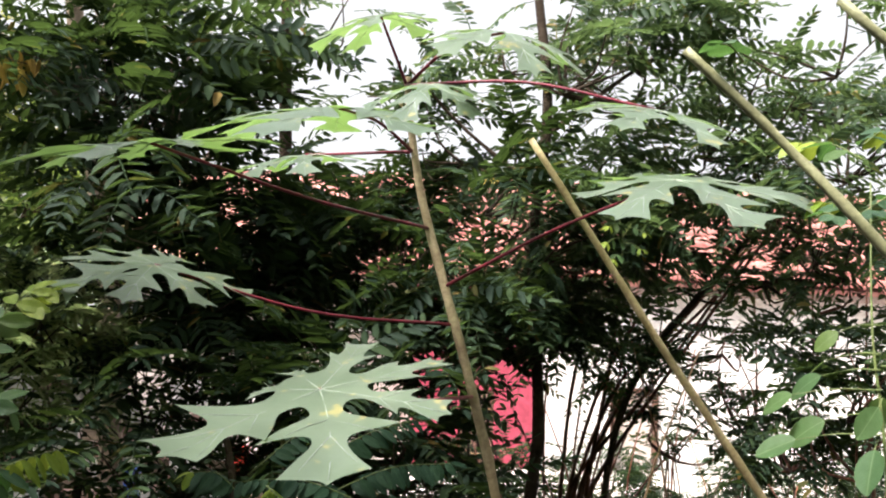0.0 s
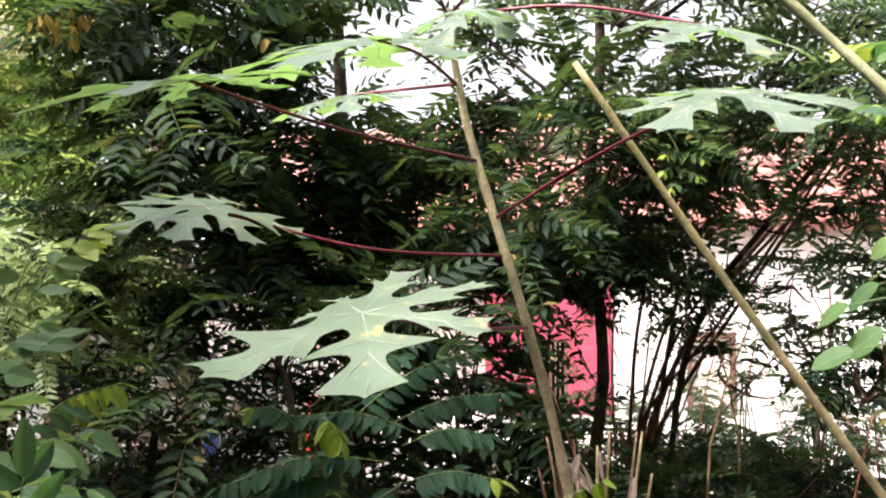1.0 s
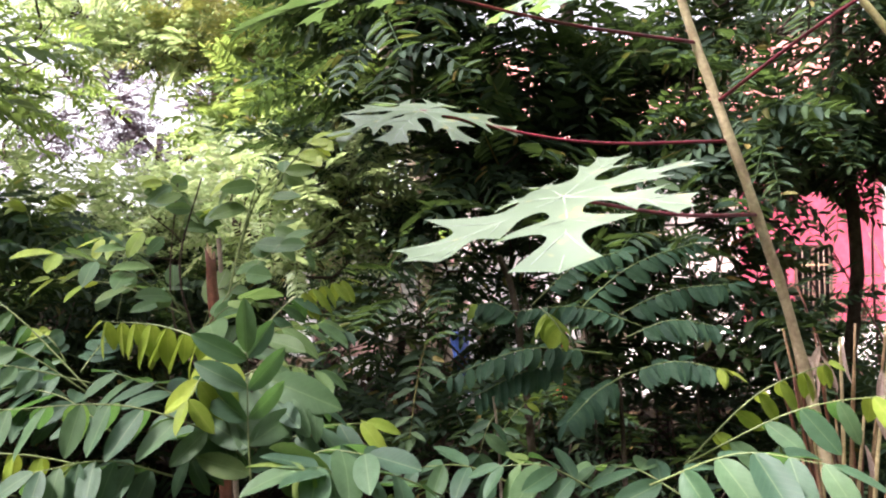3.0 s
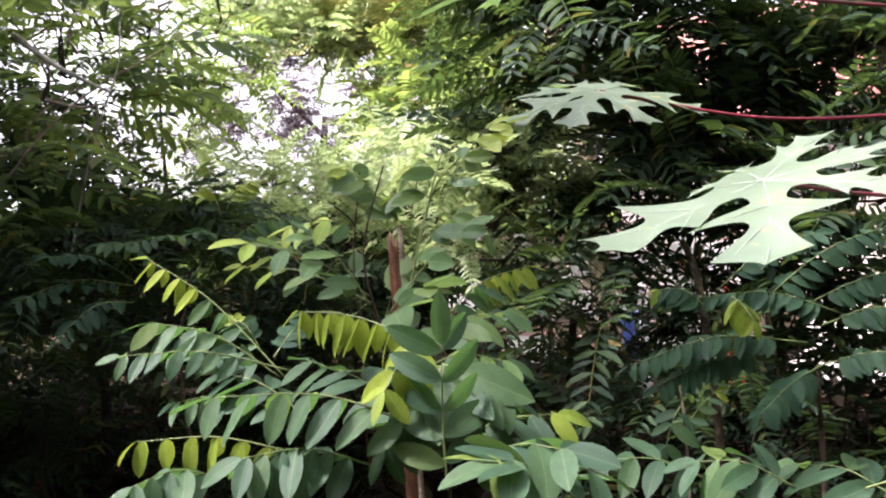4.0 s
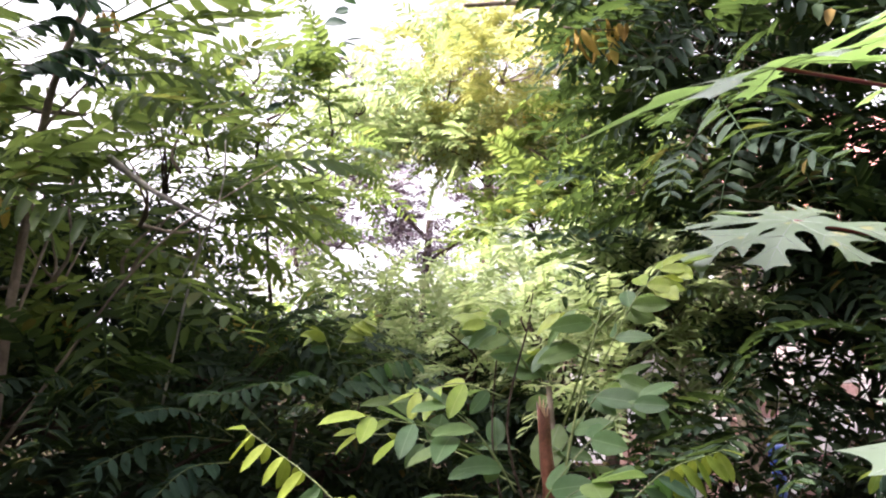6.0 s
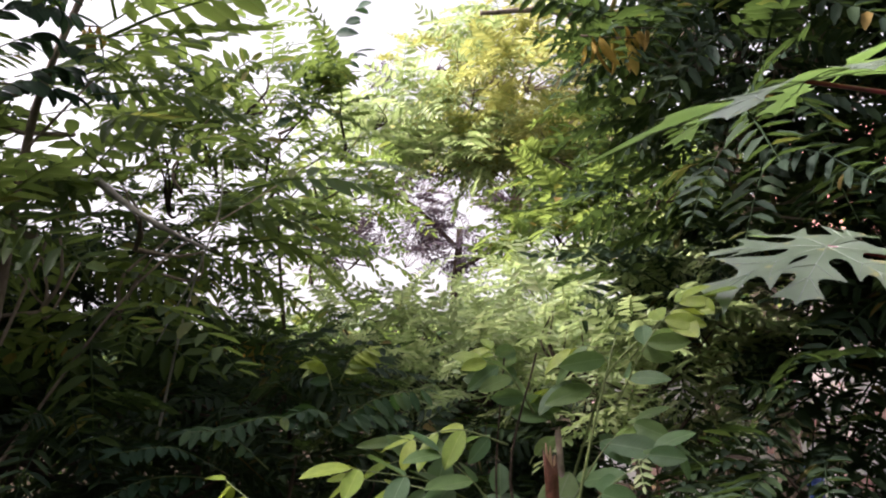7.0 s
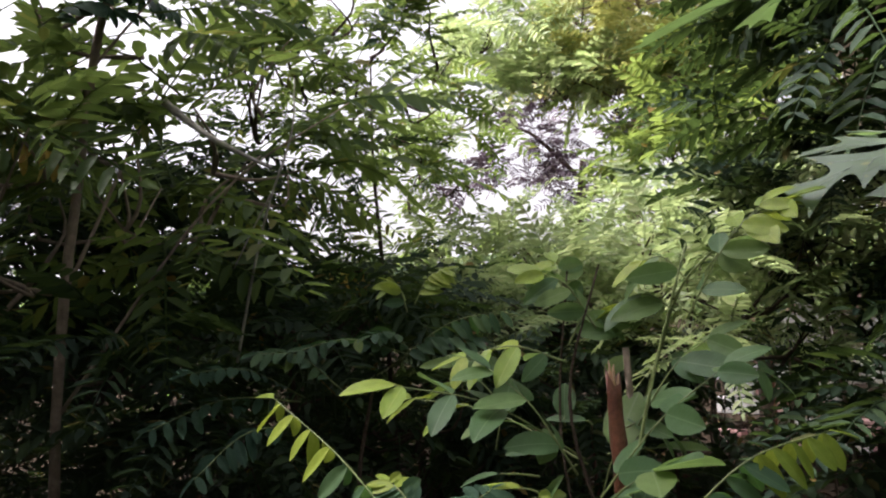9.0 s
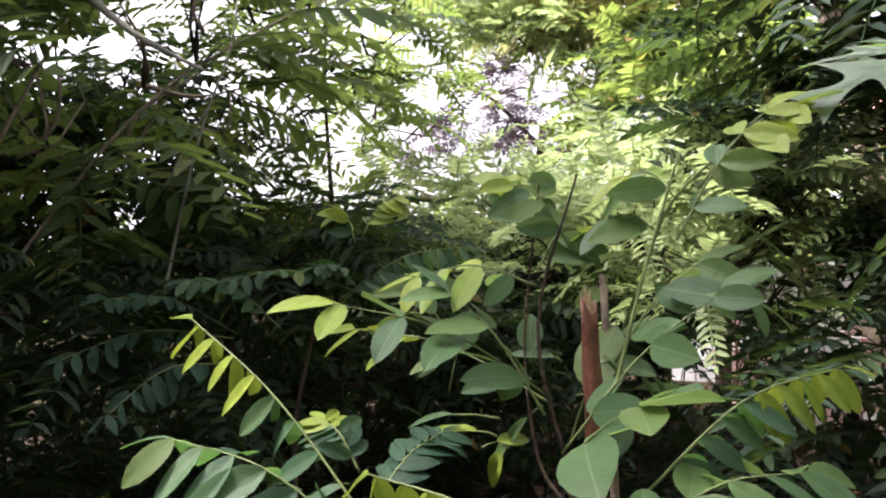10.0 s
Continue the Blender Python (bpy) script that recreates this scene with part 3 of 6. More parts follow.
# a dry leaning pole, and thick green stems leaning over it
pole = thing("leaning_pole", (1.93, 2.8, 0), "dry straw-coloured cut pole leaning among the shrubs", "pole")
stem_part("shaft", [(1.93, 2.8, -0.05), (1.5, 2.8, 0.55), (1.12, 2.8, 1.09), (0.79, 2.8, 1.55), (0.35, 2.8, 2.2)], 0.016, 0.011, M["dry_pole"], pole, sides=10, steps=8, wobble=0.2, knots=0.12)
stalk = thing("green_stalk", (2.5, 1.4, 0), "thick green leaning stalk with a few grey-green leaves", "plant")
stem_part("stem", [(2.5, 1.4, -0.05), (1.5, 1.42, 0.98), (0.78, 1.44, 1.73), (0.62, 1.49, 1.92), (0.43, 1.51, 2.1)], 0.012, 0.0085, M["green_stem"], stalk, sides=10, steps=8, wobble=0.2, knots=0.1)
stem_part("branch", [(1.5, 1.42, 0.98), (0.98, 1.36, 1.85), (0.67, 1.39, 2.17)], 0.012, 0.009, M["green_stem"], stalk, sides=8)

frond(stalk, (0.55, 1.53, 2.09), (0.49, 1.49, 2.11), 2, 0.05, 0.01, 0.25, 0, 101, "leaflet", 0.35, 1.6)
frond(stalk, (0.8, 1.76, 1.83), (0.79, 1.65, 1.82), 2, 0.045, 0.01, 0.25, 0, 102, "leaflet", 0.35, 1.6)
frond(stalk, (0.88, 1.72, 1.82), (0.86, 1.62, 1.83), 2, 0.045, 0.01, 0.25, 0, 103, "leaflet", 0.35, 1.6)

young_plant = thing("broad_leaf_sapling", (1.16, 2.08, 0), "young sapling with broad yellow-green and blue-green leaves", "plant")
stem_part("stem", [(1.16, 2.08, -0.02), (1.15, 2.09, 0.7), (1.14, 2.1, 1.3), (1.12, 2.12, 1.6), (1.16, 2.2, 2.0)], 0.006, 0.002, M["twig_green"], young_plant, sides=7)
for k, (tx, ty, tz, w, y) in enumerate(((1.0, 2.15, 1.49, 0.11, 0.0), (0.93, 2.16, 1.44, 0.1, 0), (1.0, 2.13, 1.38, 0.13, 0), (0.93, 2.14, 1.33, 0.12, 0), (1.1, 2.06, 1.42, 0.13, 0), (1.08, 2.04, 1.32, 0.14, 0), (1.18, 2.06, 1.5, 0.11, 0), (1.02, 2.1, 1.6, 0.08, 0.0), (1.04, 2.2, 1.53, 0.09, 0), (1.16, 2.16, 1.44, 0.12, 0))):
    stalk_tip = V3((tx, ty, tz))
    frond(young_plant, (1.13, 2.1, tz + 0.02), stalk_tip, 0, w, 0.012, 0.6, y, 400 + k, "leaflet_light", 0.2, 1.25, (0.3 * (-1) ** k, -0.5, 0.75))
for k, (tx, ty, tz) in enumerate(((1.0, 2.3, 2.12), (1.28, 2.3, 2.16), (1.05, 2.25, 1.95), (1.3, 2.25, 1.98))):
    frond(young_plant, (1.14, 2.2, tz - 0.06), (tx, ty, tz), 4, 0.085, 0.02, 0.4, 0.4, 420 + k, "leaflet", 0.25, 0.95, (0.1, -0.35, 0.9))

# ---- the shrub round a cut stick, in the foreground ----
shrub = thing("cut_back_shrub", (-1.32, 2.32, 0), "cut-back shrub with fresh pinnate leaves round a broken stem", "shrub")
v, f = tube(bend([(-1.3, 2.33, -0.03), (-1.31, 2.33, 0.7), (-1.318, 2.325, 1.1), (-1.322, 2.325, 1.305)], 6), 0.0185, 0.0145, 12, 0.3, knots=0.07)
f.pop()
for k in range(12):  # a torn upper edge
    v[-12 + k] = v[-12 + k] + V3((0, 0, (0.004, 0.02, 0.034, 0.03, 0.012, -0.004, -0.012, -0.006, 0.008, 0.018, 0.01, -0.002)[k]))
v.append(V3((-1.322, 2.325, 1.3)))
f += [(len(v) - 13 + k, len(v) - 13 + (k + 1) % 12, len(v) - 1) for k in range(12)]
cut = part("cut_stem", mesh_from("cut_stem", v, f, M["bark_red"]), shrub, "broken reddish-brown stem")
for dx, dy, h, w in ((-0.006, 0.003, 0.048, 0.0055), (0.004, -0.004, 0.036, 0.006), (0.009, 0.004, 0.022, 0.004), (-0.002, -0.008, 0.028, 0.0045), (0.0, 0.007, 0.04, 0.004)):
    stem_part("splinter", [(-1.322 + dx, 2.325 + dy, 1.285), (-1.322 + dx * 1.1, 2.325 + dy, 1.3 + h * 0.5), (-1.322 + dx * 1.4, 2.325 + dy * 1.2, 1.3 + h)], w, 0.0012, M["cut_wood"], cut, "pale splintered wood", sides=5, steps=3, wobble=0.4)
stem_part("shoot", [(-1.28, 2.36, 0), (-1.33, 2.42, 0.8), (-1.36, 2.45, 1.36)], 0.01, 0.007, M["bark_pale"], shrub, sides=6)

frond(shrub, (-0.89, 1.6, 1.13), (-1.2, 1.63, 1.19), 7, 0.085, 0.02, 1.15, 1.0, 201, "leaflet", 0.2, 0.85, (0.15, -0.2, 0.95))
frond(shrub, (-0.89, 1.6, 1.14), (-0.9, 1.46, 1.05), 4, 0.085, 0.01, 0.6, 1.0, 202, "leaflet", 0.2, 0.85, (0.15, -0.2, 0.95))
frond(shrub, (-1.14, 2.13, 1.05), (-0.91, 2.34, 1.23), 9, 0.075, 0.05, 0.95, 0.5, 203, "leaflet", 0.2, 0.75, (0.15, -0.2, 0.95))
frond(shrub, (-1.46, 1.94, 0.98), (-1.9, 1.94, 1.31), 8, 0.085, 0.04, 1.0, 0.4, 204, "leaflet", 0.2, 0.75, (0.15, -0.2, 0.95))
frond(shrub, (-1.44, 1.89, 0.99), (-1.73, 1.76, 1.15), 6, 0.12, 0.04, 0.5, 0, 205, "leaflet", 0.2, 0.85, (0.15, -0.2, 0.95))
frond(shrub, (-1.37, 1.83, 1.02), (-1.7, 1.6, 1.09), 8, 0.075, 0.03, 0.5, 0, 206, "leaflet", 0.2, 0.85, (0.15, -0.2, 0.95))
frond(shrub, (-0.82, 1.58, 0.93), (-1.24, 1.36, 1.05), 7, 0.105, 0.05, 0.75, 0, 207, "leaflet", 0.2, 0.85, (0.15, -0.2, 0.95))
frond(shrub, (-1.27, 1.72, 0.84), (-1.64, 1.57, 0.89), 6, 0.09, 0.03, 1.1, 1.0, 208, "leaflet", 0.2, 0.85, (0.15, -0.2, 0.95))
frond(shrub, (-0.8, 1.51, 0.85), (-0.78, 1.48, 1.14), 5, 0.12, -0.03, 0.55, 0, 209, "leaflet", 0.2, 0.8, (0.5, -0.75, 0.45))
frond(shrub, (-0.9, 1.7, 0.87), (-0.67, 1.81, 0.94), 5, 0.1, 0.03, 0.5, 0.2, 210, "leaflet", 0.2, 0.85, (0.15, -0.2, 0.95))
frond(shrub, (-0.85, 1.57, 0.92), (-1.22, 1.69, 1.07), 6, 0.1, 0.04, 0.3, 0, 211, "leaflet", 0.2, 0.9, (0.15, -0.2, 0.95))
frond(shrub, (-1.41, 2.35, 1.13), (-1.84, 2.29, 1.26), 4, 0.1, 0.04, 0.3, 0.45, 212, "leaflet_light", 0.2, 0.95, (0.15, -0.2, 0.95))
frond(shrub, (-1.39, 2.31, 1.15), (-1.58, 1.97, 1.34), 4, 0.11, 0.04, 0.2, 0.2, 213, "leaflet_light", 0.2, 0.9, (0.15, -0.2, 0.95))
frond(shrub, (-1.32, 2.22, 1.08), (-1.08, 2.31, 1.34), 3, 0.105, 0.03, 0.2, 0, 214, "leaflet_light", 0.2, 0.95, (0.15, -0.2, 0.95))
frond(shrub, (-1.35, 2.22, 1.14), (-1.49, 2.15, 1.35), 3, 0.105, 0.03, 0.2, 0, 215, "leaflet_light", 0.2, 0.95, (0.15, -0.2, 0.95))
frond(shrub, (-1.23, 2.1, 1.11), (-1.1, 2.07, 1.2), 2, 0.13, 0.01, 0.25, 0, 216, "leaflet_light", 0.2, 1.3, (0.15, -0.2, 0.95))
frond(shrub, (-1.06, 1.9, 1.04), (-0.89, 2.1, 1.13), 5, 0.1, 0.04, 0.3, 0, 217, "leaflet_light", 0.2, 0.85, (0.15, -0.2, 0.95))
frond(shrub, (-1.02, 1.79, 1.01), (-0.81, 1.89, 1.04), 5, 0.1, 0.04, 0.4, 0, 218, "leaflet_light", 0.2, 0.85, (0.15, -0.2, 0.95))
frond(shrub, (-0.98, 1.54, 0.88), (-1.15, 1.33, 0.94), 7, 0.1, 0.03, 0.7, 0, 219, "leaflet", 0.2, 0.85, (0.15, -0.2, 0.95))
frond(shrub, (-0.76, 1.54, 0.89), (-0.56, 1.52, 0.94), 4, 0.12, 0.03, 0.3, 0, 220, "leaflet", 0.2, 1.0, (0.15, -0.2, 0.95))
frond(shrub, (-0.86, 1.64, 1), (-0.94, 1.52, 0.92), 6, 0.095, 0.02, 0.5, 0, 221, "leaflet", 0.2, 0.85, (0.15, -0.2, 0.95))
frond(shrub, (-0.85, 1.64, 0.98), (-0.72, 1.65, 1.01), 6, 0.09, 0.03, 0.6, 0, 222, "leaflet", 0.2, 0.85, (0.15, -0.2, 0.95))
frond(shrub, (-1.39, 1.79, 0.93), (-1.58, 1.65, 0.97), 6, 0.075, 0.03, 0.6, 0, 223, "leaflet", 0.2, 0.85, (0.15, -0.2, 0.95))
frond(shrub, (-1.42, 1.6, 0.81), (-1.5, 1.4, 0.84), 5, 0.1, 0.03, 0.6, 0, 224, "leaflet", 0.2, 0.85, (0.15, -0.2, 0.95))
frond(shrub, (-1.27, 1.75, 0.92), (-1.51, 1.73, 1.03), 5, 0.1, 0.03, 0.4, 0, 225, "leaflet", 0.2, 0.85, (0.15, -0.2, 0.95))
frond(shrub, (-1.72, 2.46, 1.23), (-1.75, 2.44, 1.28), 0, 0.11764705882352942, 0.004, 0.2, 0, 226, "leaflet_light", 0.2, 1.45, (0.25, -0.5, 0.8))
frond(shrub, (-1.72, 2.44, 1.12), (-1.71, 2.46, 1.2), 0, 0.10588235294117647, 0.004, 0.2, 0, 227, "leaflet_light", 0.2, 1.5, (0.25, -0.5, 0.8))
frond(shrub, (-1.77, 2.42, 1.28), (-1.8, 2.4, 1.28), 0, 0.11176470588235295, 0.004, 0.2, 1.01, 228, "leaflet_light", 0.2, 0.9, (0.25, -0.5, 0.8))
frond(shrub, (-1.72, 2.46, 1.22), (-1.73, 2.44, 1.21), 0, 0.09411764705882353, 0.004, 0.2, 0, 229, "leaflet_light", 0.2, 1.1, (0.25, -0.5, 0.8))
frond(shrub, (-1.38, 2.35, 1.07), (-1.36, 2.38, 1.16), 0, 0.1411764705882353, 0.004, 0.2, 0, 230, "leaflet_light", 0.2, 1.5, (0.25, -0.5, 0.8))
frond(shrub, (-1.49, 2.28, 1.08), (-1.52, 2.26, 1.09), 0, 0.11764705882352942, 0.004, 0.2, 1.01, 231, "leaflet_light", 0.2, 0.85, (0.25, -0.5, 0.8))
frond(shrub, (-1.51, 2.26, 1.06), (-1.49, 2.28, 1.07), 0, 0.0823529411764706, 0.004, 0.2, 1.01, 232, "leaflet_light", 0.2, 1.4, (0.25, -0.5, 0.8))
frond(shrub, (-1.47, 2.29, 1.06), (-1.48, 2.28, 1.05), 0, 0.0823529411764706, 0.004, 0.2, 1.01, 233, "leaflet_light", 0.2, 1.4, (0.25, -0.5, 0.8))
frond(shrub, (-1.49, 2.29, 1.11), (-1.56, 2.24, 1.12), 0, 0.09411764705882353, 0.004, 0.2, 0, 234, "leaflet_light", 0.2, 0.6, (0.25, -0.5, 0.8))
frond(shrub, (-1.29, 2.33, 1.03), (-1.29, 2.34, 1.05), 0, 0.12941176470588237, 0.004, 0.2, 0, 235, "leaflet_light", 0.2, 0.9, (0.25, -0.5, 0.8))
frond(shrub, (-1.48, 2.38, 1.2), (-1.48, 2.38, 1.22), 0, 0.08823529411764706, 0.004, 0.2, 0, 236, "leaflet_light", 0.2, 1.3, (0.25, -0.5, 0.8))
frond(shrub, (-1.47, 2.51, 1.27), (-1.46, 2.52, 1.29), 0, 0.09411764705882353, 0.004, 0.2, 0, 237, "leaflet_light", 0.2, 0.9, (0.25, -0.5, 0.8))
frond(shrub, (-1.72, 2.46, 1.32), (-1.77, 2.43, 1.33), 0, 0.15294117647058825, 0.004, 0.2, 0, 238, "leaflet_light", 0.2, 0.5, (0.25, -0.5, 0.8))
frond(shrub, (-1.43, 2.41, 1.2), (-1.44, 2.4, 1.21), 0, 0.11764705882352942, 0.004, 0.2, 0, 239, "leaflet_light", 0.2, 0.9, (0.25, -0.5, 0.8))
frond(shrub, (-1.4, 2.41, 1.14), (-1.31, 2.46, 1.15), 0, 0.11764705882352942, 0.004, 0.2, 0, 240, "leaflet_light", 0.2, 0.7, (0.25, -0.5, 0.8))
frond(shrub, (-1.43, 2.34, 1.13), (-1.45, 2.32, 1.11), 0, 0.15294117647058825, 0.004, 0.2, 0, 241, "leaflet_light", 0.2, 0.6, (0.25, -0.5, 0.8))
frond(shrub, (-0.87, 1.67, 1.07), (-0.87, 1.63, 1.05), 0, 0.18823529411764706, 0.004, 0.1, 0, 242, "leaflet", 0.2, 1.0, (0.5, -0.85, 0.2))
frond(shrub, (-0.87, 1.67, 1.07), (-0.82, 1.65, 1.06), 0, 0.19411764705882353, 0.004, 0.1, 0, 243, "leaflet", 0.2, 0.95, (0.5, -0.85, 0.2))
frond(shrub, (-0.87, 1.67, 1.07), (-0.85, 1.62, 1.05), 0, 0.17647058823529413, 0.004, 0.1, 0, 244, "leaflet", 0.2, 0.9, (0.5, -0.85, 0.2))
stem_part("shoot", [(-1.33, 2.26, 1.03), (-1.39, 2.27, 1.28), (-1.35, 2.35, 1.54)], 0.0042, 0.0022, M["bark"], shrub, sides=6)
stem_part("shoot", [(-1.29, 2.29, 1.06), (-1.24, 2.35, 1.33), (-1.19, 2.42, 1.57)], 0.0042, 0.0022, M["twig_green"], shrub, sides=6)
stem_part("shoot", [(-1.38, 2.5, 1.18), (-1.33, 2.54, 1.34), (-1.25, 2.52, 1.49), (-1.1, 2.52, 1.61)], 0.0042, 0.0022, M["twig_green"], shrub, sides=6)
stem_part("shoot", [(-1.3, 2.2, 1), (-1.4, 2.27, 1.06), (-1.49, 2.38, 1.24), (-1.46, 2.4, 1.53)], 0.004, 0.002, M["bark"], shrub, sides=6)
stem_part("shoot", [(-0.83, 1.57, 0.75), (-0.84, 1.61, 0.87), (-0.84, 1.61, 1.06)], 0.005, 0.004, M["bark"], shrub, sides=6)
frond(shrub, (-1.21, 2.54, 1.51), (-1.04, 2.54, 1.64), 3, 0.1, 0.03, 0.3, 0.5, 245, "leaflet_light", 0.2, 0.95, (0.15, -0.2, 0.95))
frond(shrub, (-1.32, 2.48, 1.32), (-1.11, 2.56, 1.3), 3, 0.1, 0.03, 0.2, 0, 246, "leaflet_light", 0.2, 0.8, (0.15, -0.2, 0.95))
frond(shrub, (-1.3, 2.37, 1.21), (-1.17, 2.45, 1.38), 3, 0.105, 0.03, 0.2, 0, 247, "leaflet_light", 0.2, 0.95, (0.15, -0.2, 0.95))
frond(shrub, (-1.27, 2.51, 1.43), (-1.4, 2.5, 1.45), 3, 0.1, 0.03, 0.3, 0.2, 248, "leaflet_light", 0.2, 0.9, (0.15, -0.2, 0.95))
frond(shrub, (-1.24, 2.52, 1.49), (-1.35, 2.52, 1.54), 3, 0.1, 0.03, 0.3, 0.2, 249, "leaflet_light", 0.2, 0.9, (0.15, -0.2, 0.95))
frond(shrub, (-1.47, 2.4, 1.43), (-1.51, 2.43, 1.55), 4, 0.09, 0.03, 0.5, 0.3, 250, "leaflet_light", 0.2, 0.85, (0.15, -0.2, 0.95))
frond(shrub, (-1.47, 2.4, 1.37), (-1.43, 2.48, 1.44), 4, 0.09, 0.03, 0.5, 0.1, 251, "leaflet_light", 0.2, 0.85, (0.15, -0.2, 0.95))
frond(shrub, (-1.32, 2.36, 1.21), (-1.27, 2.44, 1.19), 3, 0.08, 0.02, 0.3, 0, 252, "leaflet_light", 0.2, 0.8, (0.15, -0.2, 0.95))
frond(shrub, (-1.55, 2.02, 1.02), (-1.54, 2.19, 1.1), 8, 0.06, 0.02, 0.1, 0, 253, "leaflet_shade_dark", 0.2, 0.85, (0.15, -0.2, 0.95))
frond(shrub, (-1.64, 2.08, 1.04), (-1.73, 2.09, 1.12), 7, 0.06, 0.02, 0.2, 0.3, 254, "leaflet", 0.2, 0.85, (0.15, -0.2, 0.95))
frond(shrub, (-1.2, 2.42, 1.42), (-1.07, 2.52, 1.64), 4, 0.09, 0.03, 0.3, 0.5, 255, "leaflet_light", 0.2, 0.85, (0.15, -0.2, 0.95))
frond(shrub, (-1.36, 2.34, 1.41), (-1.45, 2.29, 1.53), 4, 0.085, 0.03, 0.3, 0.2, 256, "leaflet_light", 0.2, 0.85, (0.15, -0.2, 0.95))
frond(shrub, (-1.39, 2.27, 1.35), (-1.57, 2.16, 1.37), 4, 0.085, 0.03, 0.2, 0.6, 257, "leaflet_light", 0.2, 0.85, (0.15, -0.2, 0.95))

# ---- the darker shrub below the papaya leaf ----
low = thing("pinnate_shrub", (0.0, 2.9, 0), "dark green shrub with long pinnate leaves under the papaya", "shrub")

stem_part("trunk", [(-0.41, 2.46, -0.03), (-0.48, 2.78, 0.51), (-0.56, 2.97, 1.09), (-0.61, 2.97, 1.26)], 0.018, 0.01, M["bark"], low, sides=6)
stem_part("trunk", [(-0.18, 2.44, 0.08), (-0.19, 2.63, 0.56), (-0.2, 2.7, 0.9)], 0.012, 0.006, M["bark"], low, sides=6)
frond(low, (-0.2, 2.7, 0.9), (0.11, 2.66, 0.92), 14, 0.07, 0.04, 0.45, 0.1, 258, "leaflet_shade_dark", 0.2, 0.95, (0.1, -0.35, 0.93))
frond(low, (-0.19, 2.7, 0.9), (-0.34, 2.56, 0.79), 12, 0.07, 0.02, 0.4, 0, 259, "leaflet_shade_dark", 0.2, 0.95, (0.1, -0.35, 0.93))
frond(low, (-0.23, 2.81, 0.95), (-0.71, 2.6, 0.91), 14, 0.07, 0.06, 0.4, 0, 260, "leaflet_shade_dark", 0.2, 0.95, (0.1, -0.35, 0.93))
frond(low, (-0.11, 2.92, 1.01), (-0.56, 2.87, 1.08), 14, 0.07, 0.05, 0.4, 0, 261, "leaflet_shade_dark", 0.2, 0.95, (0.1, -0.35, 0.93))
frond(low, (-0.33, 2.79, 0.93), (-0.63, 2.61, 0.85), 13, 0.07, 0.03, 0.5, 0, 262, "leaflet_shade_dark", 0.2, 0.95, (0.1, -0.35, 0.93))
frond(low, (-0.26, 2.92, 1.04), (0.14, 2.94, 1.15), 13, 0.07, 0.04, 0.5, 0, 263, "leaflet_shade_dark", 0.2, 0.95, (0.1, -0.35, 0.93))
frond(low, (-0.19, 2.81, 1), (0.08, 2.83, 1.03), 13, 0.07, 0.04, 0.5, 0, 264, "leaflet_shade_dark", 0.2, 0.95, (0.1, -0.35, 0.93))
frond(low, (-0.51, 2.98, 1.09), (-0.21, 3.03, 1.26), 12, 0.07, 0.05, 0.4, 0, 265, "leaflet_shade_dark", 0.2, 0.95, (0.1, -0.35, 0.93))
frond(low, (-0.4, 2.89, 1.03), (0.03, 3.05, 1.28), 13, 0.07, 0.06, 0.4, 0, 266, "leaflet_shade_dark", 0.2, 0.95, (0.1, -0.35, 0.93))
frond(low, (-0.51, 2.88, 1.03), (-0.67, 2.85, 1.11), 11, 0.07, 0.04, 0.5, 0.1, 267, "leaflet_shade_dark", 0.2, 0.95, (0.1, -0.35, 0.93))
frond(low, (-0.42, 2.69, 1.1), (-0.35, 2.6, 1.04), 7, 0.07, 0.01, 0.9, 1.0, 268, "leaflet_shade_dark", 0.2, 0.95, (0.1, -0.35, 0.93))
frond(low, (-0.57, 2.62, 0.79), (-0.6, 2.54, 0.69), 3, 0.08, 0.02, 0.3, 0, 269, "leaflet", 0.2, 0.85, (0.1, -0.35, 0.93))
frond(low, (-0.56, 2.61, 0.72), (-0.47, 2.65, 0.83), 4, 0.05, 0.02, 0.4, 0.25, 270, "leaflet", 0.2, 0.85, (0.1, -0.35, 0.93))
stem_part("shoot", [(-0.52, 2.42, 0.14), (-0.55, 2.59, 0.65), (-0.57, 2.63, 0.85)], 0.006, 0.004, M["bark_pale"], low, sides=6)
frond(low, (0, 1.98, 0.82), (0.47, 1.98, 0.98), 6, 0.1, 0.05, 0.8, 0.3, 271, "leaflet", 0.2, 0.85, (0.1, -0.35, 0.93))
frond(low, (0, 1.98, 0.82), (0.31, 2.06, 1.03), 6, 0.075, 0.05, 1.2, 1.0, 272, "leaflet", 0.2, 0.85, (0.1, -0.35, 0.93))
frond(low, (-0.06, 1.77, 0.83), (0.27, 1.68, 0.9), 5, 0.14, 0.05, 0.4, 0, 273, "leaflet", 0.2, 0.85, (0.1, -0.35, 0.93))
frond(low, (-0.2, 1.95, 0.77), (-0.4, 1.93, 0.82), 5, 0.11, 0.03, 0.3, 0, 274, "leaflet", 0.2, 0.85, (0.1, -0.35, 0.93))
frond(low, (-0.41, 2.11, 0.73), (-0.62, 1.97, 0.8), 4, 0.1, 0.03, 0.3, 0, 275, "leaflet", 0.2, 0.85, (0.1, -0.35, 0.93))
frond(low, (-0.6, 1.55, 0.85), (-0.66, 1.44, 0.93), 4, 0.13, 0.03, 0.3, 0, 276, "leaflet", 0.2, 0.85, (0.1, -0.35, 0.93))
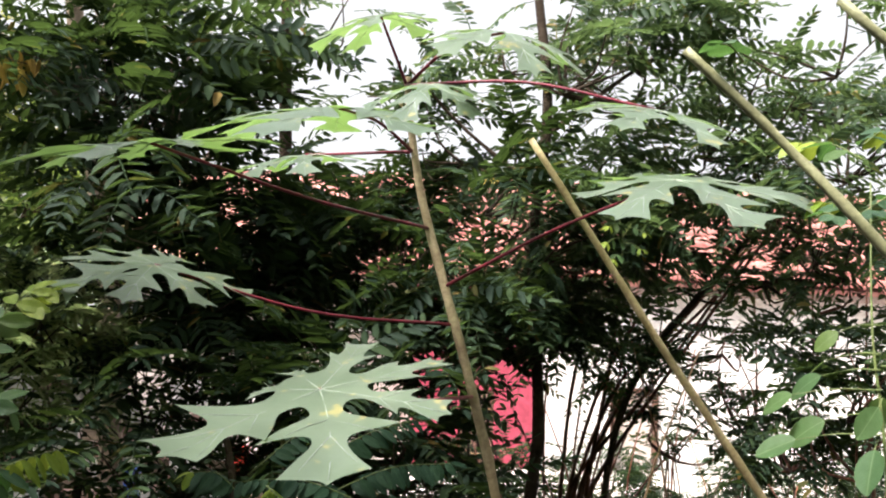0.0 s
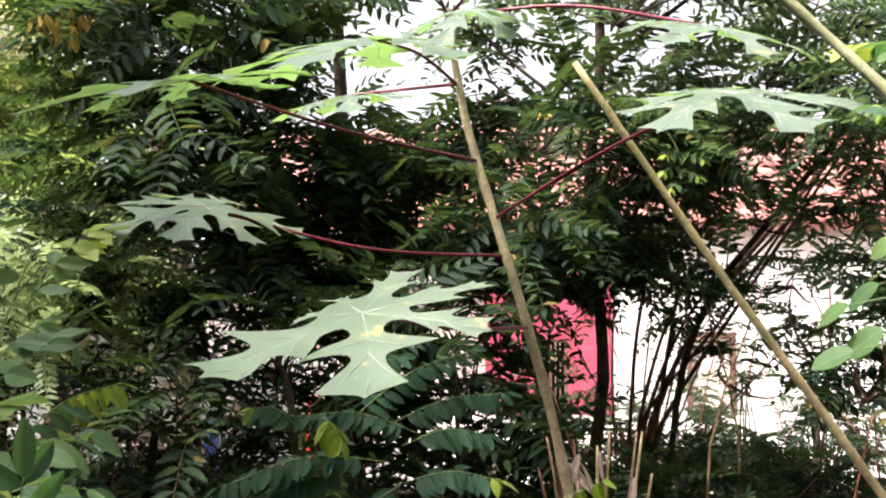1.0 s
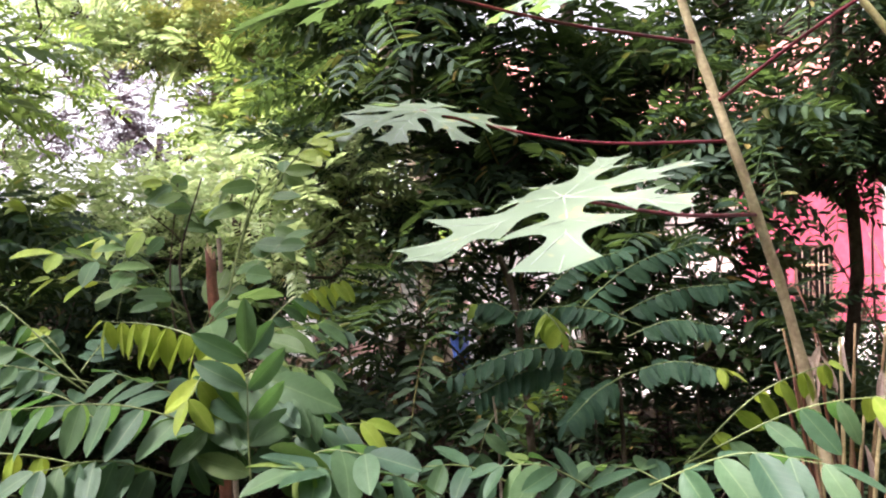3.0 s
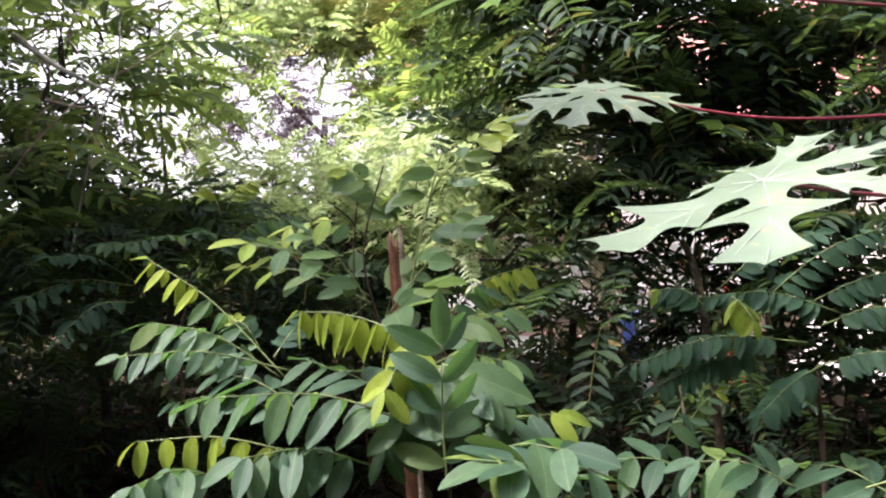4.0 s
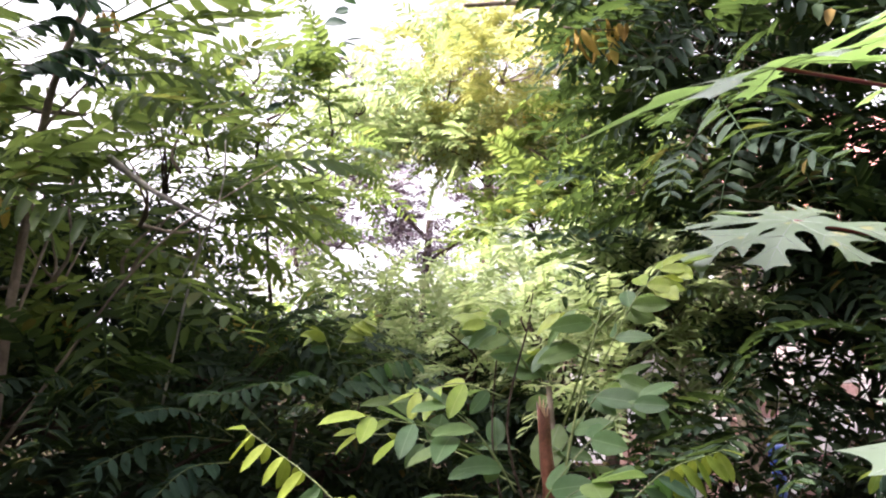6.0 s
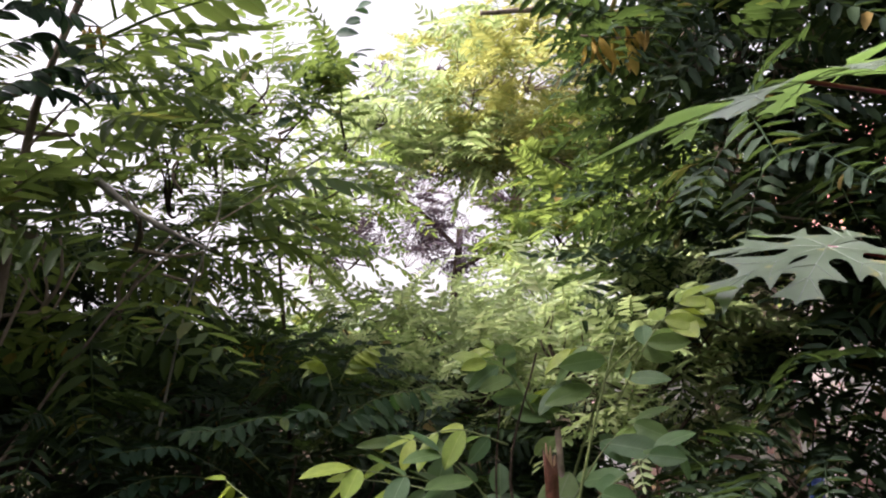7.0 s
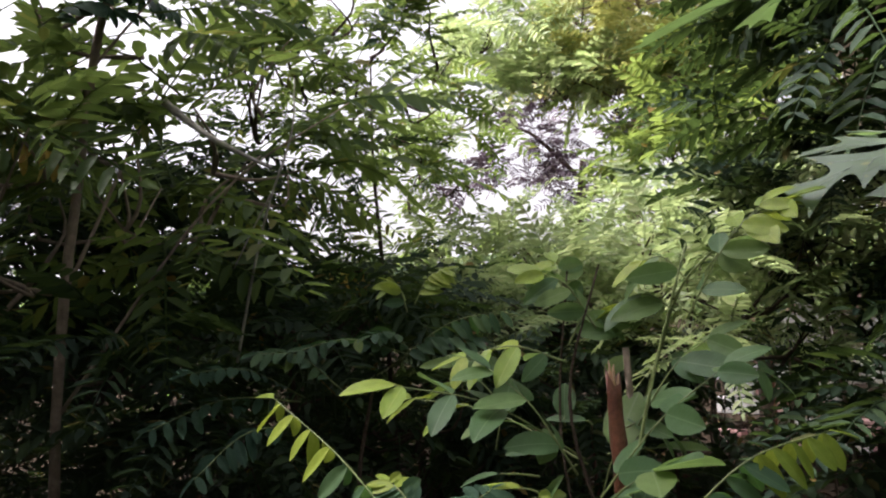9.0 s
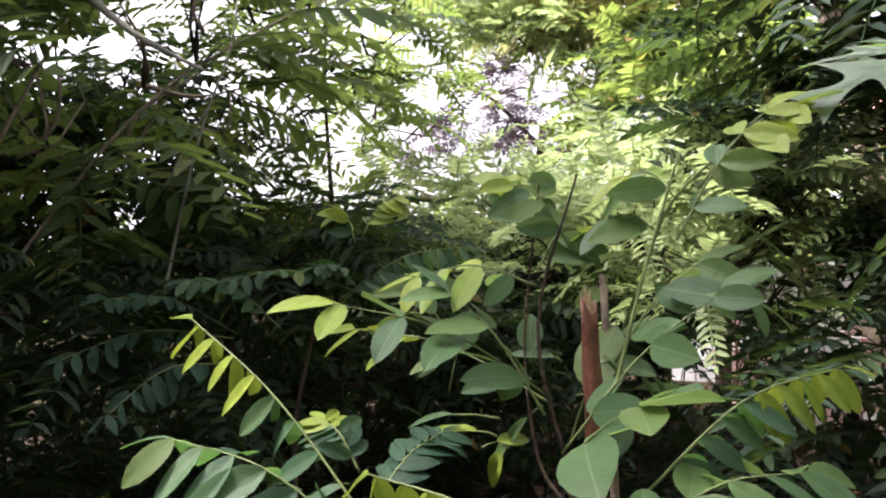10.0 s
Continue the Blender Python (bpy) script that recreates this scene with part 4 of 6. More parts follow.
frond(low, (-0.52, 1.88, 0.76), (-0.62, 1.45, 0.92), 4, 0.13, 0.03, 0.3, 0, 277, "leaflet", 0.2, 0.85, (0.1, -0.35, 0.93))
frond(low, (-0.01, 1.96, 0.76), (-0.21, 2.06, 0.79), 4, 0.12, 0.03, 0.3, 0, 278, "leaflet", 0.2, 0.85, (0.1, -0.35, 0.93))

# ---- a feathery frond shrub in the shade ----
shade = thing("shade_shrub", (-2.3, 2.6, 0), "blue-green feathery shrub in deep shade", "shrub")

stem_part("shoot", [(-2.29, 2.58, 0.33), (-2.44, 2.67, 0.87), (-2.43, 2.76, 1.23)], 0.009, 0.005, M["bark"], shade, sides=6)
frond(shade, (-2.34, 2.85, 1.29), (-2.46, 2.44, 1.34), 10, 0.07, 0.05, 0.1, 0, 279, "leaflet", 0.2, 0.75, (0.15, -0.2, 0.95))
frond(shade, (-2.34, 2.85, 1.29), (-2.36, 2.7, 1.37), 10, 0.07, 0.04, 0.1, 0, 280, "leaflet", 0.2, 0.75, (0.15, -0.2, 0.95))
frond(shade, (-2.39, 2.81, 1.26), (-2.12, 3.04, 1.41), 10, 0.07, 0.05, 0.9, 0, 281, "leaflet", 0.2, 0.75, (0.15, -0.2, 0.95))
frond(shade, (-2.39, 2.81, 1.27), (-2.2, 2.98, 1.33), 9, 0.08, 0.05, 0.3, 0, 282, "leaflet", 0.2, 0.75, (0.15, -0.2, 0.95))
frond(shade, (-2.5, 2.54, 1.2), (-2.53, 2.16, 1.32), 10, 0.07, 0.05, 0.1, 0, 283, "leaflet_shade_dark", 0.2, 0.75, (0.15, -0.2, 0.95))
frond(shade, (-2.5, 2.53, 1.19), (-2.58, 2.06, 1.18), 10, 0.07, 0.05, 0.2, 0, 284, "leaflet_shade_dark", 0.2, 0.75, (0.15, -0.2, 0.95))
frond(shade, (-2.43, 2.44, 1.14), (-2.43, 2.09, 1.06), 9, 0.07, 0.05, 0.3, 0, 285, "leaflet_shade_dark", 0.2, 0.75, (0.15, -0.2, 0.95))
frond(shade, (-2.42, 2.62, 1.21), (-2.5, 2.38, 1.35), 9, 0.07, 0.05, 0.2, 0, 286, "leaflet", 0.2, 0.75, (0.15, -0.2, 0.95))
frond(shade, (-2.27, 2.79, 1.45), (-2.2, 2.85, 1.55), 6, 0.07, 0.03, 0.4, 0.8, 287, "leaflet", 0.2, 0.85, (0.15, -0.2, 0.95))
frond(shade, (-2.29, 2.78, 1.43), (-2.31, 2.75, 1.52), 5, 0.07, 0.03, 0.4, 0.8, 288, "leaflet", 0.2, 0.85, (0.15, -0.2, 0.95))

# ---- trees and bushes ----
tree("shade_tree", (-1.7, 6.2, 0), [(-1.78, 6.15, 1), (-1.84, 6.1, 1.9), (-2, 5.8, 3), (-2.1, 5.5, 4.2)], [[(-1.9, 6, 2.4), (-1.6, 5.2, 2.9), (-1.3, 4.6, 3.1)], [(-2, 5.8, 3), (-2.4, 5, 3.2), (-2.6, 4.4, 3.1)], [(-1.84, 6.1, 2), (-1.2, 5.7, 2.6), (-0.7, 5.4, 3.2)]],
    [(-1.4, 4.01, 2.86, 0.45, 0.6, 0.5, 70),
    (-1.32, 4.22, 2.94, 0.55, 0.6, 0.5, 90),
    (-1.01, 4.68, 3.08, 0.4, 0.5, 0.4, 26),
    (-1.26, 4.2, 2.19, 0.6, 0.6, 0.3, 70),
    (-1.33, 4.02, 2.49, 0.38, 0.5, 0.35, 60),
    (-1.24, 4.49, 2.83, 0.4, 0.4, 0.3, 36),
    (-1.65, 4.19, 2.72, 0.35, 0.4, 0.3, 36),
    (-1.14, 4.46, 2.63, 0.5, 0.5, 0.35, 70)],
    "tree with drooping dark pinnate foliage and a pale trunk", "leaf_shade_dark", "bark_pale", 0.085, 0.045, 11)
boughs = [(-1.16, 4.67, 1.96, 0.7, 0.5, 0.35, 72),
          (-0.67, 4.74, 2.02, 0.6, 0.5, 0.35, 66),
          (-0.2, 4.97, 1.94, 0.6, 0.5, 0.35, 56),
          (-0.82, 4.74, 1.61, 0.8, 0.6, 0.35, 80),
          (-0.24, 4.99, 1.54, 0.6, 0.5, 0.3, 45),
          (0.4, 4.49, 2.35, 0.45, 0.5, 0.25, 30),
          (0.28, 4.45, 2.6, 0.5, 0.5, 0.25, 26)]
boughs += [(-0.29, 5.22, 2.41, 0.5, 0.5, 0.2, 30),
          (-0.07, 5.49, 3.41, 0.7, 0.6, 0.4, 10),
          (-1.23, 4.46, 1.66, 0.6, 0.5, 0.3, 90),
          (-0.46, 4.47, 1.78, 0.5, 0.4, 0.3, 90),
          (-0.03, 4.66, 2.07, 0.4, 0.4, 0.3, 60),
          (0.44, 4.44, 1.87, 0.3, 0.4, 0.2, 26),
          (0.44, 4.32, 2.11, 0.25, 0.4, 0.15, 14)]
boughs += [(-0.99, 4.87, 2.29, 0.5, 0.5, 0.25, 60),
          (-0.46, 4.94, 2.2, 0.4, 0.4, 0.2, 50), (-0.29, 5.23, 2.25, 0.35, 0.3, 0.15, 45), (0.02, 5.25, 2.24, 0.35, 0.3, 0.15, 50), (-0.2, 5.26, 2.06, 0.4, 0.3, 0.15, 45),
          (0.39, 4.46, 1.68, 0.3, 0.3, 0.1, 24),
          (0.61, 4.53, 1.74, 0.2, 0.3, 0.08, 12),
          (0.02, 4.4, 1.42, 0.2, 0.3, 0.12, 14)]
tree("slender_tree", (-0.64, 5.8, 0), [(-0.66, 5.75, 1.6), (-0.72, 5.45, 3.2), (-0.75, 5.4, 4.2)], [[(-0.66, 5.75, 1.4), (-1.2, 5.4, 1.8), (-1.6, 5, 2)], [(-0.7, 5.6, 2), (-0.2, 5.4, 2.3), (0.2, 5, 2.6)]],
    boughs,
    "slender dark tree with dense pinnate leaves", "leaf_shade_dark", "bark", 0.05, 0.025, 12)
boughs = [(0.66, 4.29, 2.11, 0.35, 0.4, 0.25, 36),
          (0.74, 4.28, 3, 0.7, 0.6, 0.35, 75),
          (1.16, 4.6, 3.04, 0.6, 0.6, 0.35, 40),
          (1.54, 4.55, 2.81, 0.8, 0.7, 0.4, 70),
          (2.01, 4.58, 3.18, 0.9, 0.8, 0.5, 50),
          (2.08, 4.13, 2.65, 0.6, 0.6, 0.4, 60),
          (1.52, 4.91, 2.01, 0.5, 0.4, 0.18, 8)]
boughs += [(1.81, 4.59, 2, 0.45, 0.4, 0.18, 7),
          (0.99, 4.57, 2.46, 0.5, 0.4, 0.25, 44),
          (1.18, 4.55, 3.17, 0.6, 0.6, 0.3, 40),
          (1.78, 4.41, 2.96, 0.6, 0.5, 0.3, 24),
          (1.99, 4.05, 3.06, 0.5, 0.5, 0.3, 20),
          (0.49, 4.49, 3.11, 0.4, 0.4, 0.3, 24),
          (-0.52, 5.1, 3.28, 0.4, 0.4, 0.25, 20)]
boughs += [(0.81, 4.53, 2.35, 0.5, 0.5, 0.22, 40),
          (1.33, 4.5, 2.34, 0.5, 0.5, 0.22, 30),
          (1.71, 4.37, 2.34, 0.5, 0.5, 0.22, 20),
          (2.04, 4.22, 2.34, 0.5, 0.5, 0.25, 16),
          (1.52, 4.47, 2.12, 0.5, 0.4, 0.12, 20),
          (1.9, 4.32, 2.12, 0.4, 0.4, 0.12, 18)]
boughs += [(1.78, 4.38, 2.02, 0.35, 0.35, 0.18, 32),
          (2.13, 4.22, 2.05, 0.35, 0.35, 0.18, 24),
          (1.25, 4.55, 2.17, 0.35, 0.35, 0.18, 22),
          (0.43, 4.69, 2.32, 0.3, 0.35, 0.15, 20),
          (0.72, 4.67, 2.2, 0.3, 0.35, 0.18, 26),
          (1.02, 4.64, 1.97, 0.35, 0.35, 0.15, 40),
          (0.56, 4.72, 1.93, 0.3, 0.3, 0.12, 16),
          (1.93, 4.27, 2.37, 0.4, 0.35, 0.18, 14)]
boughs += [(0.41, 4.83, 1.6, 0.22, 0.3, 0.1, 40), (0.68, 4.8, 1.66, 0.22, 0.3, 0.1, 40), (0.55, 4.78, 1.62, 0.2, 0.3, 0.08, 24), (0.86, 4.78, 1.58, 0.18, 0.3, 0.06, 12)]
boughs += [(0.42, 4.83, 1.71, 0.25, 0.3, 0.12, 34), (0.69, 4.76, 1.79, 0.25, 0.3, 0.14, 40), (0.87, 4.68, 1.68, 0.22, 0.3, 0.1, 22), (0.3, 4.85, 1.55, 0.2, 0.3, 0.06, 10)]
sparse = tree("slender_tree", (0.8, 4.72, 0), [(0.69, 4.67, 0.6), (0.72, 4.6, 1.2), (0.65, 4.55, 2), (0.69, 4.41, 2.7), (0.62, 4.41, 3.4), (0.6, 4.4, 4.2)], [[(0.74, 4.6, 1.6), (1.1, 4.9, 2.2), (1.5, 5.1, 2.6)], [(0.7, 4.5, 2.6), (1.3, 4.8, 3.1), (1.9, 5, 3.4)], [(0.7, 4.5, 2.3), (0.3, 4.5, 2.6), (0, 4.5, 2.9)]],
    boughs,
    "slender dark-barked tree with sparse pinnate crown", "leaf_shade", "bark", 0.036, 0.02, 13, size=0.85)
stem_part("twig", [(0.78, 4.45, 2.3), (0.86, 4.0, 2.22), (0.92, 3.86, 2.1), (0.94, 3.87, 1.9)], 0.005, 0.002, M["twig_green"], sparse, sides=5)
for k, (dx, dz) in enumerate(((-0.06, 2.06), (0.1, 2.04), (-0.07, 1.99), (0.08, 1.97), (-0.04, 1.92))):
    frond(sparse, (0.92, 3.86, dz + 0.03), (0.92 + dx, 3.8, dz), 3, 0.045, 0.01, 0.4, 0.25, 700 + k, "leaflet_light", 0.15, 0.9, (0.1, -0.5, 0.8))
boughs = [(1.9, 4.9, 1.35, 0.6, 0.5, 0.35, 50),
          (2.14, 4.24, 1.52, 0.5, 0.5, 0.4, 40),
          (1.39, 5.18, 1.54, 0.4, 0.4, 0.2, 12),
          (2.02, 4.28, 1.96, 0.4, 0.4, 0.3, 7),
          (1.75, 4.85, 1.71, 0.4, 0.4, 0.25, 40),
          (1.53, 4.91, 1.13, 0.4, 0.4, 0.25, 30)]
boughs += [(1.99, 4.53, 1.18, 0.5, 0.4, 0.3, 60),
          (2.18, 4.21, 1.21, 0.4, 0.4, 0.35, 60),
          (1.15, 5.14, 1.6, 0.3, 0.4, 0.15, 10),
          (2.04, 4.51, 1.63, 0.35, 0.4, 0.25, 16),
          (2.19, 4.19, 2.04, 0.3, 0.4, 0.3, 6)]
bushy = tree("multi_stem_shrub", (1.1, 5.7, 0), [(1.2, 5.6, 0.8), (1.55, 5.5, 1.5), (2.25, 5.25, 2.4)], [[(1.1, 5.7, 0), (1.15, 5.7, 1), (1.3, 5.7, 2)], [(1.1, 5.7, 0), (1.4, 5.65, 0.9), (1.75, 5.6, 1.7)], [(1.15, 5.7, 0), (1.6, 5.6, 0.8), (2.3, 5.5, 1.5)], [(1, 5.7, 0), (0.95, 5.7, 1), (1, 5.7, 2)], [(1.05, 5.7, 0), (1.3, 5.6, 1), (1.5, 5.5, 2.1)], [(2.55, 5.4, 0), (2.5, 5.35, 1.2), (2.45, 5.3, 2.6)], [(2.1, 5.6, 0), (2.2, 5.5, 1.1), (2.15, 5.4, 2)], [(2.9, 5.3, 0), (2.8, 5.3, 1.2), (2.75, 5.2, 2.3)]],
    boughs,
    "many-stemmed shrub with thin brown stems before a white wall", "leaf_shade_dark", "bark_red", 0.024, 0.014, 14, size=0.8)
stem_part("branch", [(1.12, 5.2, -0.02), (1.16, 4.94, 0.89), (1.25, 4.95, 1.25), (1.39, 4.91, 1.55), (1.57, 4.85, 1.79), (1.8, 4.73, 2.1), (2.03, 4.58, 2.47), (2.2, 4.5, 2.8)], 0.02, 0.012, M["bark"], bushy, sides=8, wobble=0.3, knots=0.1)
stem_part("stem", [(0.94, 5.17, 0.41), (0.96, 5.18, 0.77), (1, 5.17, 1.27), (1.06, 5.05, 1.72)], 0.016, 0.008, M["bark_red"], bushy, sides=6, wobble=0.3)
stem_part("stem", [(0.99, 5.16, 0.41), (1.01, 5.17, 0.78), (1.15, 5.13, 1.31), (1.33, 4.99, 1.73)], 0.016, 0.008, M["bark_red"], bushy, sides=6, wobble=0.3)
stem_part("stem", [(1.02, 5.16, 0.41), (1.04, 5.16, 0.78), (1.24, 5.11, 1.32), (1.5, 4.93, 1.7)], 0.016, 0.008, M["bark_red"], bushy, sides=6, wobble=0.3)
stem_part("stem", [(1.05, 5.15, 0.41), (1.07, 5.16, 0.78), (1.33, 5.09, 1.35), (1.72, 4.85, 1.86)], 0.016, 0.008, M["bark_red"], bushy, sides=6, wobble=0.3)
stem_part("stem", [(1, 5.16, 0.41), (1.02, 5.17, 0.78), (1.42, 5.06, 1.33), (1.88, 4.77, 2.11)], 0.016, 0.008, M["bark_red"], bushy, sides=6, wobble=0.3)
stem_part("stem", [(1.08, 5.14, 0.41), (1.1, 5.15, 0.78), (1.21, 5.12, 1.47), (1.23, 5, 1.97)], 0.016, 0.008, M["bark_red"], bushy, sides=6, wobble=0.3)
stem_part("stem", [(1.11, 5.14, 0.42), (1.13, 5.14, 0.78), (1.56, 5.02, 1.49), (2.04, 4.67, 2.33)], 0.016, 0.008, M["bark_red"], bushy, sides=6, wobble=0.3)

tree("hedge", (2.6, 6.8, 0), [(2.6, 6.8, 0.7)], [],
    [(0.2 + 0.6 * k, 6.6, 0.5, 0.42, 0.4, 0.48, 100) for k in range(9)] + [(1.4 + 0.8 * k, 8.6, 0.35, 0.5, 0.4, 0.4, 60) for k in range(7)],
    "low dark hedge before the house", "leaf_shade_dark", "bark", 0.03, 0.02, 15, size=0.55, category="hedge")
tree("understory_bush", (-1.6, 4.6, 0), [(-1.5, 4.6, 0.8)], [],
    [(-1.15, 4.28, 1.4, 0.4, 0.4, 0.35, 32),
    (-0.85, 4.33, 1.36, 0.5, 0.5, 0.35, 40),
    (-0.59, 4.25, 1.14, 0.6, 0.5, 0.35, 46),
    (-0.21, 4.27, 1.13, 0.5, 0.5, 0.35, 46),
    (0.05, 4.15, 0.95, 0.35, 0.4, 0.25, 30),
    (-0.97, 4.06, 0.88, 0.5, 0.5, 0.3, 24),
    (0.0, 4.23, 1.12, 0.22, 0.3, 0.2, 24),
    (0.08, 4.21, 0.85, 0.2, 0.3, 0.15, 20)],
    "dense dark bush of pinnate leaves in the shade", "leaf_shade_dark", "bark", 0.03, 0.02, 16, category="bush")
boughs = [(-1.31, 3.92, 0.42, 0.5, 0.4, 0.3, 50),
          (-1.18, 4.44, 0.75, 0.4, 0.4, 0.3, 50),
          (-0.8, 3.95, 0.42, 0.5, 0.4, 0.3, 60),
          (-0.45, 3.9, 0.37, 0.5, 0.4, 0.3, 60),
          (-0.02, 4.13, 0.34, 0.5, 0.4, 0.3, 60),
          (-0.34, 4.35, 0.53, 0.5, 0.4, 0.25, 56)]
boughs += [(-0.7, 4.76, 0.83, 0.35, 0.35, 0.2, 40),
          (0.4, 4.83, 1.59, 0.3, 0.3, 0.2, 40),
          (0.36, 4.1, 0.26, 0.4, 0.4, 0.25, 60),
          (0.16, 4.57, 0.52, 0.4, 0.4, 0.25, 40),
          (-0.98, 3.55, 0.28, 0.6, 0.4, 0.3, 60),
          (-0.31, 3.64, 0.14, 0.6, 0.4, 0.3, 70)]
boughs += [(0.56, 4.69, 0.2, 0.4, 0.4, 0.25, 60),
          (0.99, 4.88, 0.42, 0.4, 0.4, 0.25, 60),
          (1.12, 4.41, 0.3, 0.4, 0.4, 0.25, 60),
          (0.73, 4.14, 0.17, 0.5, 0.4, 0.25, 70),
          (1.04, 4.08, 0.15, 0.5, 0.4, 0.25, 70)]
tree("understory_bush", (-0.6, 4.4, 0), [(-0.6, 4.4, 0.7)], [],
    boughs,
    "dense dark bush of pinnate leaves in the shade", "leaf_shade_dark", "bark", 0.02, 0.012, 31, category="bush", size=0.8)
boughs = [(0.9, 5.3, 0.25, 0.42, 0.35, 0.2, 100),
          (1.4, 5, 0.3, 0.42, 0.35, 0.2, 100),
          (1.9, 5.3, 0.3, 0.42, 0.35, 0.2, 100),
          (2.4, 4.9, 0.35, 0.42, 0.35, 0.2, 100),
          (2.9, 5.2, 0.35, 0.42, 0.35, 0.2, 100),
          (3.4, 5, 0.4, 0.42, 0.35, 0.2, 100)]
boughs += [(1.6, 5.7, 0.5, 0.42, 0.35, 0.2, 100),
          (2.3, 5.8, 0.5, 0.42, 0.35, 0.2, 100),
          (3, 5.8, 0.5, 0.42, 0.35, 0.2, 100),
          (3.7, 5.6, 0.5, 0.42, 0.35, 0.2, 100),
          (1.1, 5.9, 0.4, 0.42, 0.35, 0.2, 100)]
tree("undergrowth", (2.4, 5.2, 0), [(2.4, 5.2, 0.4)], [],
    boughs,
    "tangled dark undergrowth of small leaves and thin stems", "leaf_shade_dark", "bark_red", 0.012, 0.006, 37, size=0.6, category="undergrowth")
boughs = [(-3.52, 5.14, 1.7, 0.5, 0.5, 0.15, 8),
          (-3.04, 5.21, 1.65, 0.5, 0.5, 0.2, 59),
          (-2.62, 5.43, 1.68, 0.55, 0.5, 0.25, 77),
          (-2.23, 5.59, 1.66, 0.5, 0.5, 0.25, 70),
          (-3.35, 4.8, 1.55, 0.45, 0.5, 0.18, 19),
          (-2.64, 4.97, 1.53, 0.6, 0.5, 0.3, 50)]
boughs += [(-2.99, 4.77, 1.57, 0.5, 0.5, 0.25, 42),
          (-2.25, 5.15, 1.45, 0.5, 0.5, 0.3, 35),
          (-2.17, 4.17, 1.52, 0.35, 0.4, 0.2, 38),
          (-1.81, 4.12, 1.45, 0.35, 0.4, 0.22, 42),
          (-1.72, 4.58, 1.53, 0.3, 0.4, 0.22, 35),
          (-1.66, 4.07, 1.29, 0.35, 0.4, 0.2, 17)]
boughs += [(-2.55, 4.2, 1.39, 0.4, 0.4, 0.2, 35),
          (-1.5, 4.45, 1.35, 0.25, 0.3, 0.2, 8),
          (-3.15, 4.53, 1.49, 0.4, 0.4, 0.15, 15),
          (-2.86, 4.24, 1.3, 0.35, 0.4, 0.18, 23),
          (-3.2, 4.25, 1.3, 0.35, 0.4, 0.18, 14)]
boughs += [(-1.75, 4.31, 1.63, 0.3, 0.35, 0.18, 24),
          (-1.62, 4.28, 1.5, 0.3, 0.35, 0.18, 24),
          (-1.95, 4.2, 1.7, 0.3, 0.35, 0.15, 20)]
boughs += [(-3.53, 4.36, 1.60, 0.3, 0.3, 0.13, 14),
          (-3.27, 4.45, 1.49, 0.3, 0.3, 0.13, 14),
          (-2.99, 4.51, 1.54, 0.3, 0.3, 0.13, 14),
          (-2.87, 4.36, 1.32, 0.3, 0.3, 0.13, 14),
          (-2.64, 4.50, 1.43, 0.3, 0.3, 0.13, 14),
          (-2.27, 4.47, 1.50, 0.3, 0.3, 0.13, 14),
          (-2.24, 4.38, 1.26, 0.3, 0.3, 0.13, 14),
          (-1.93, 4.41, 1.39, 0.3, 0.3, 0.13, 14),
          (-1.71, 4.29, 1.21, 0.3, 0.3, 0.13, 14),
          (-1.87, 4.43, 1.54, 0.3, 0.3, 0.13, 14),
          (-1.49, 4.37, 1.29, 0.3, 0.3, 0.13, 14)]
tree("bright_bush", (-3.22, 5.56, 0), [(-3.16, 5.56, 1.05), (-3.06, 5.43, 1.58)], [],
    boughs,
    "sunlit light-green bush of fine feathery leaves", "leaf_sunlit", "bark", 0.04, 0.02, 17, kit=FINE, category="bush")
tree("yellow_green_tree", (-5.94, 10.48, 0), [(-5.88, 10.6, 2.19), (-5.6, 10.36, 3.5), (-5.47, 10.09, 4.43)], [[(-5.62, 10.38, 3.3), (-5.73, 9.85, 3.91), (-6.01, 9.6, 4.24)], [(-5.58, 10.35, 3.62), (-5.02, 10.16, 4.17), (-4.79, 10.17, 4.51)]],
    [(-5.5, 9.78, 4.63, 0.6, 0.5, 0.35, 110),
    (-5.2, 10.09, 4.12, 0.55, 0.5, 0.35, 110),
    (-6.04, 9.99, 4.04, 0.55, 0.5, 0.3, 100),
    (-4.67, 9.78, 4.47, 0.55, 0.5, 0.45, 110),
    (-5.56, 10.03, 3.52, 0.6, 0.5, 0.25, 90),
    (-6.38, 9.72, 4.66, 0.35, 0.4, 0.35, 40),
    (-6.41, 9.93, 3.82, 0.5, 0.5, 0.3, 70),
    (-4.82, 10.13, 3.74, 0.5, 0.5, 0.4, 90),
    (-3.68, 6.95, 3.5, 0.28, 0.3, 0.2, 44),
    (-3.54, 7.11, 3.2, 0.26, 0.3, 0.2, 40),
    (-3.99, 7.11, 3.15, 0.26, 0.3, 0.2, 36),
    (-3.71, 7.11, 2.85, 0.3, 0.3, 0.16, 30),
    (-4.08, 7.15, 3.65, 0.26, 0.3, 0.18, 26)],
    "sunlit yellow-green tree with tufted leaves", "leaf_yellow", "bark_pale", 0.09, 0.04, 18, kit=FRONDS)
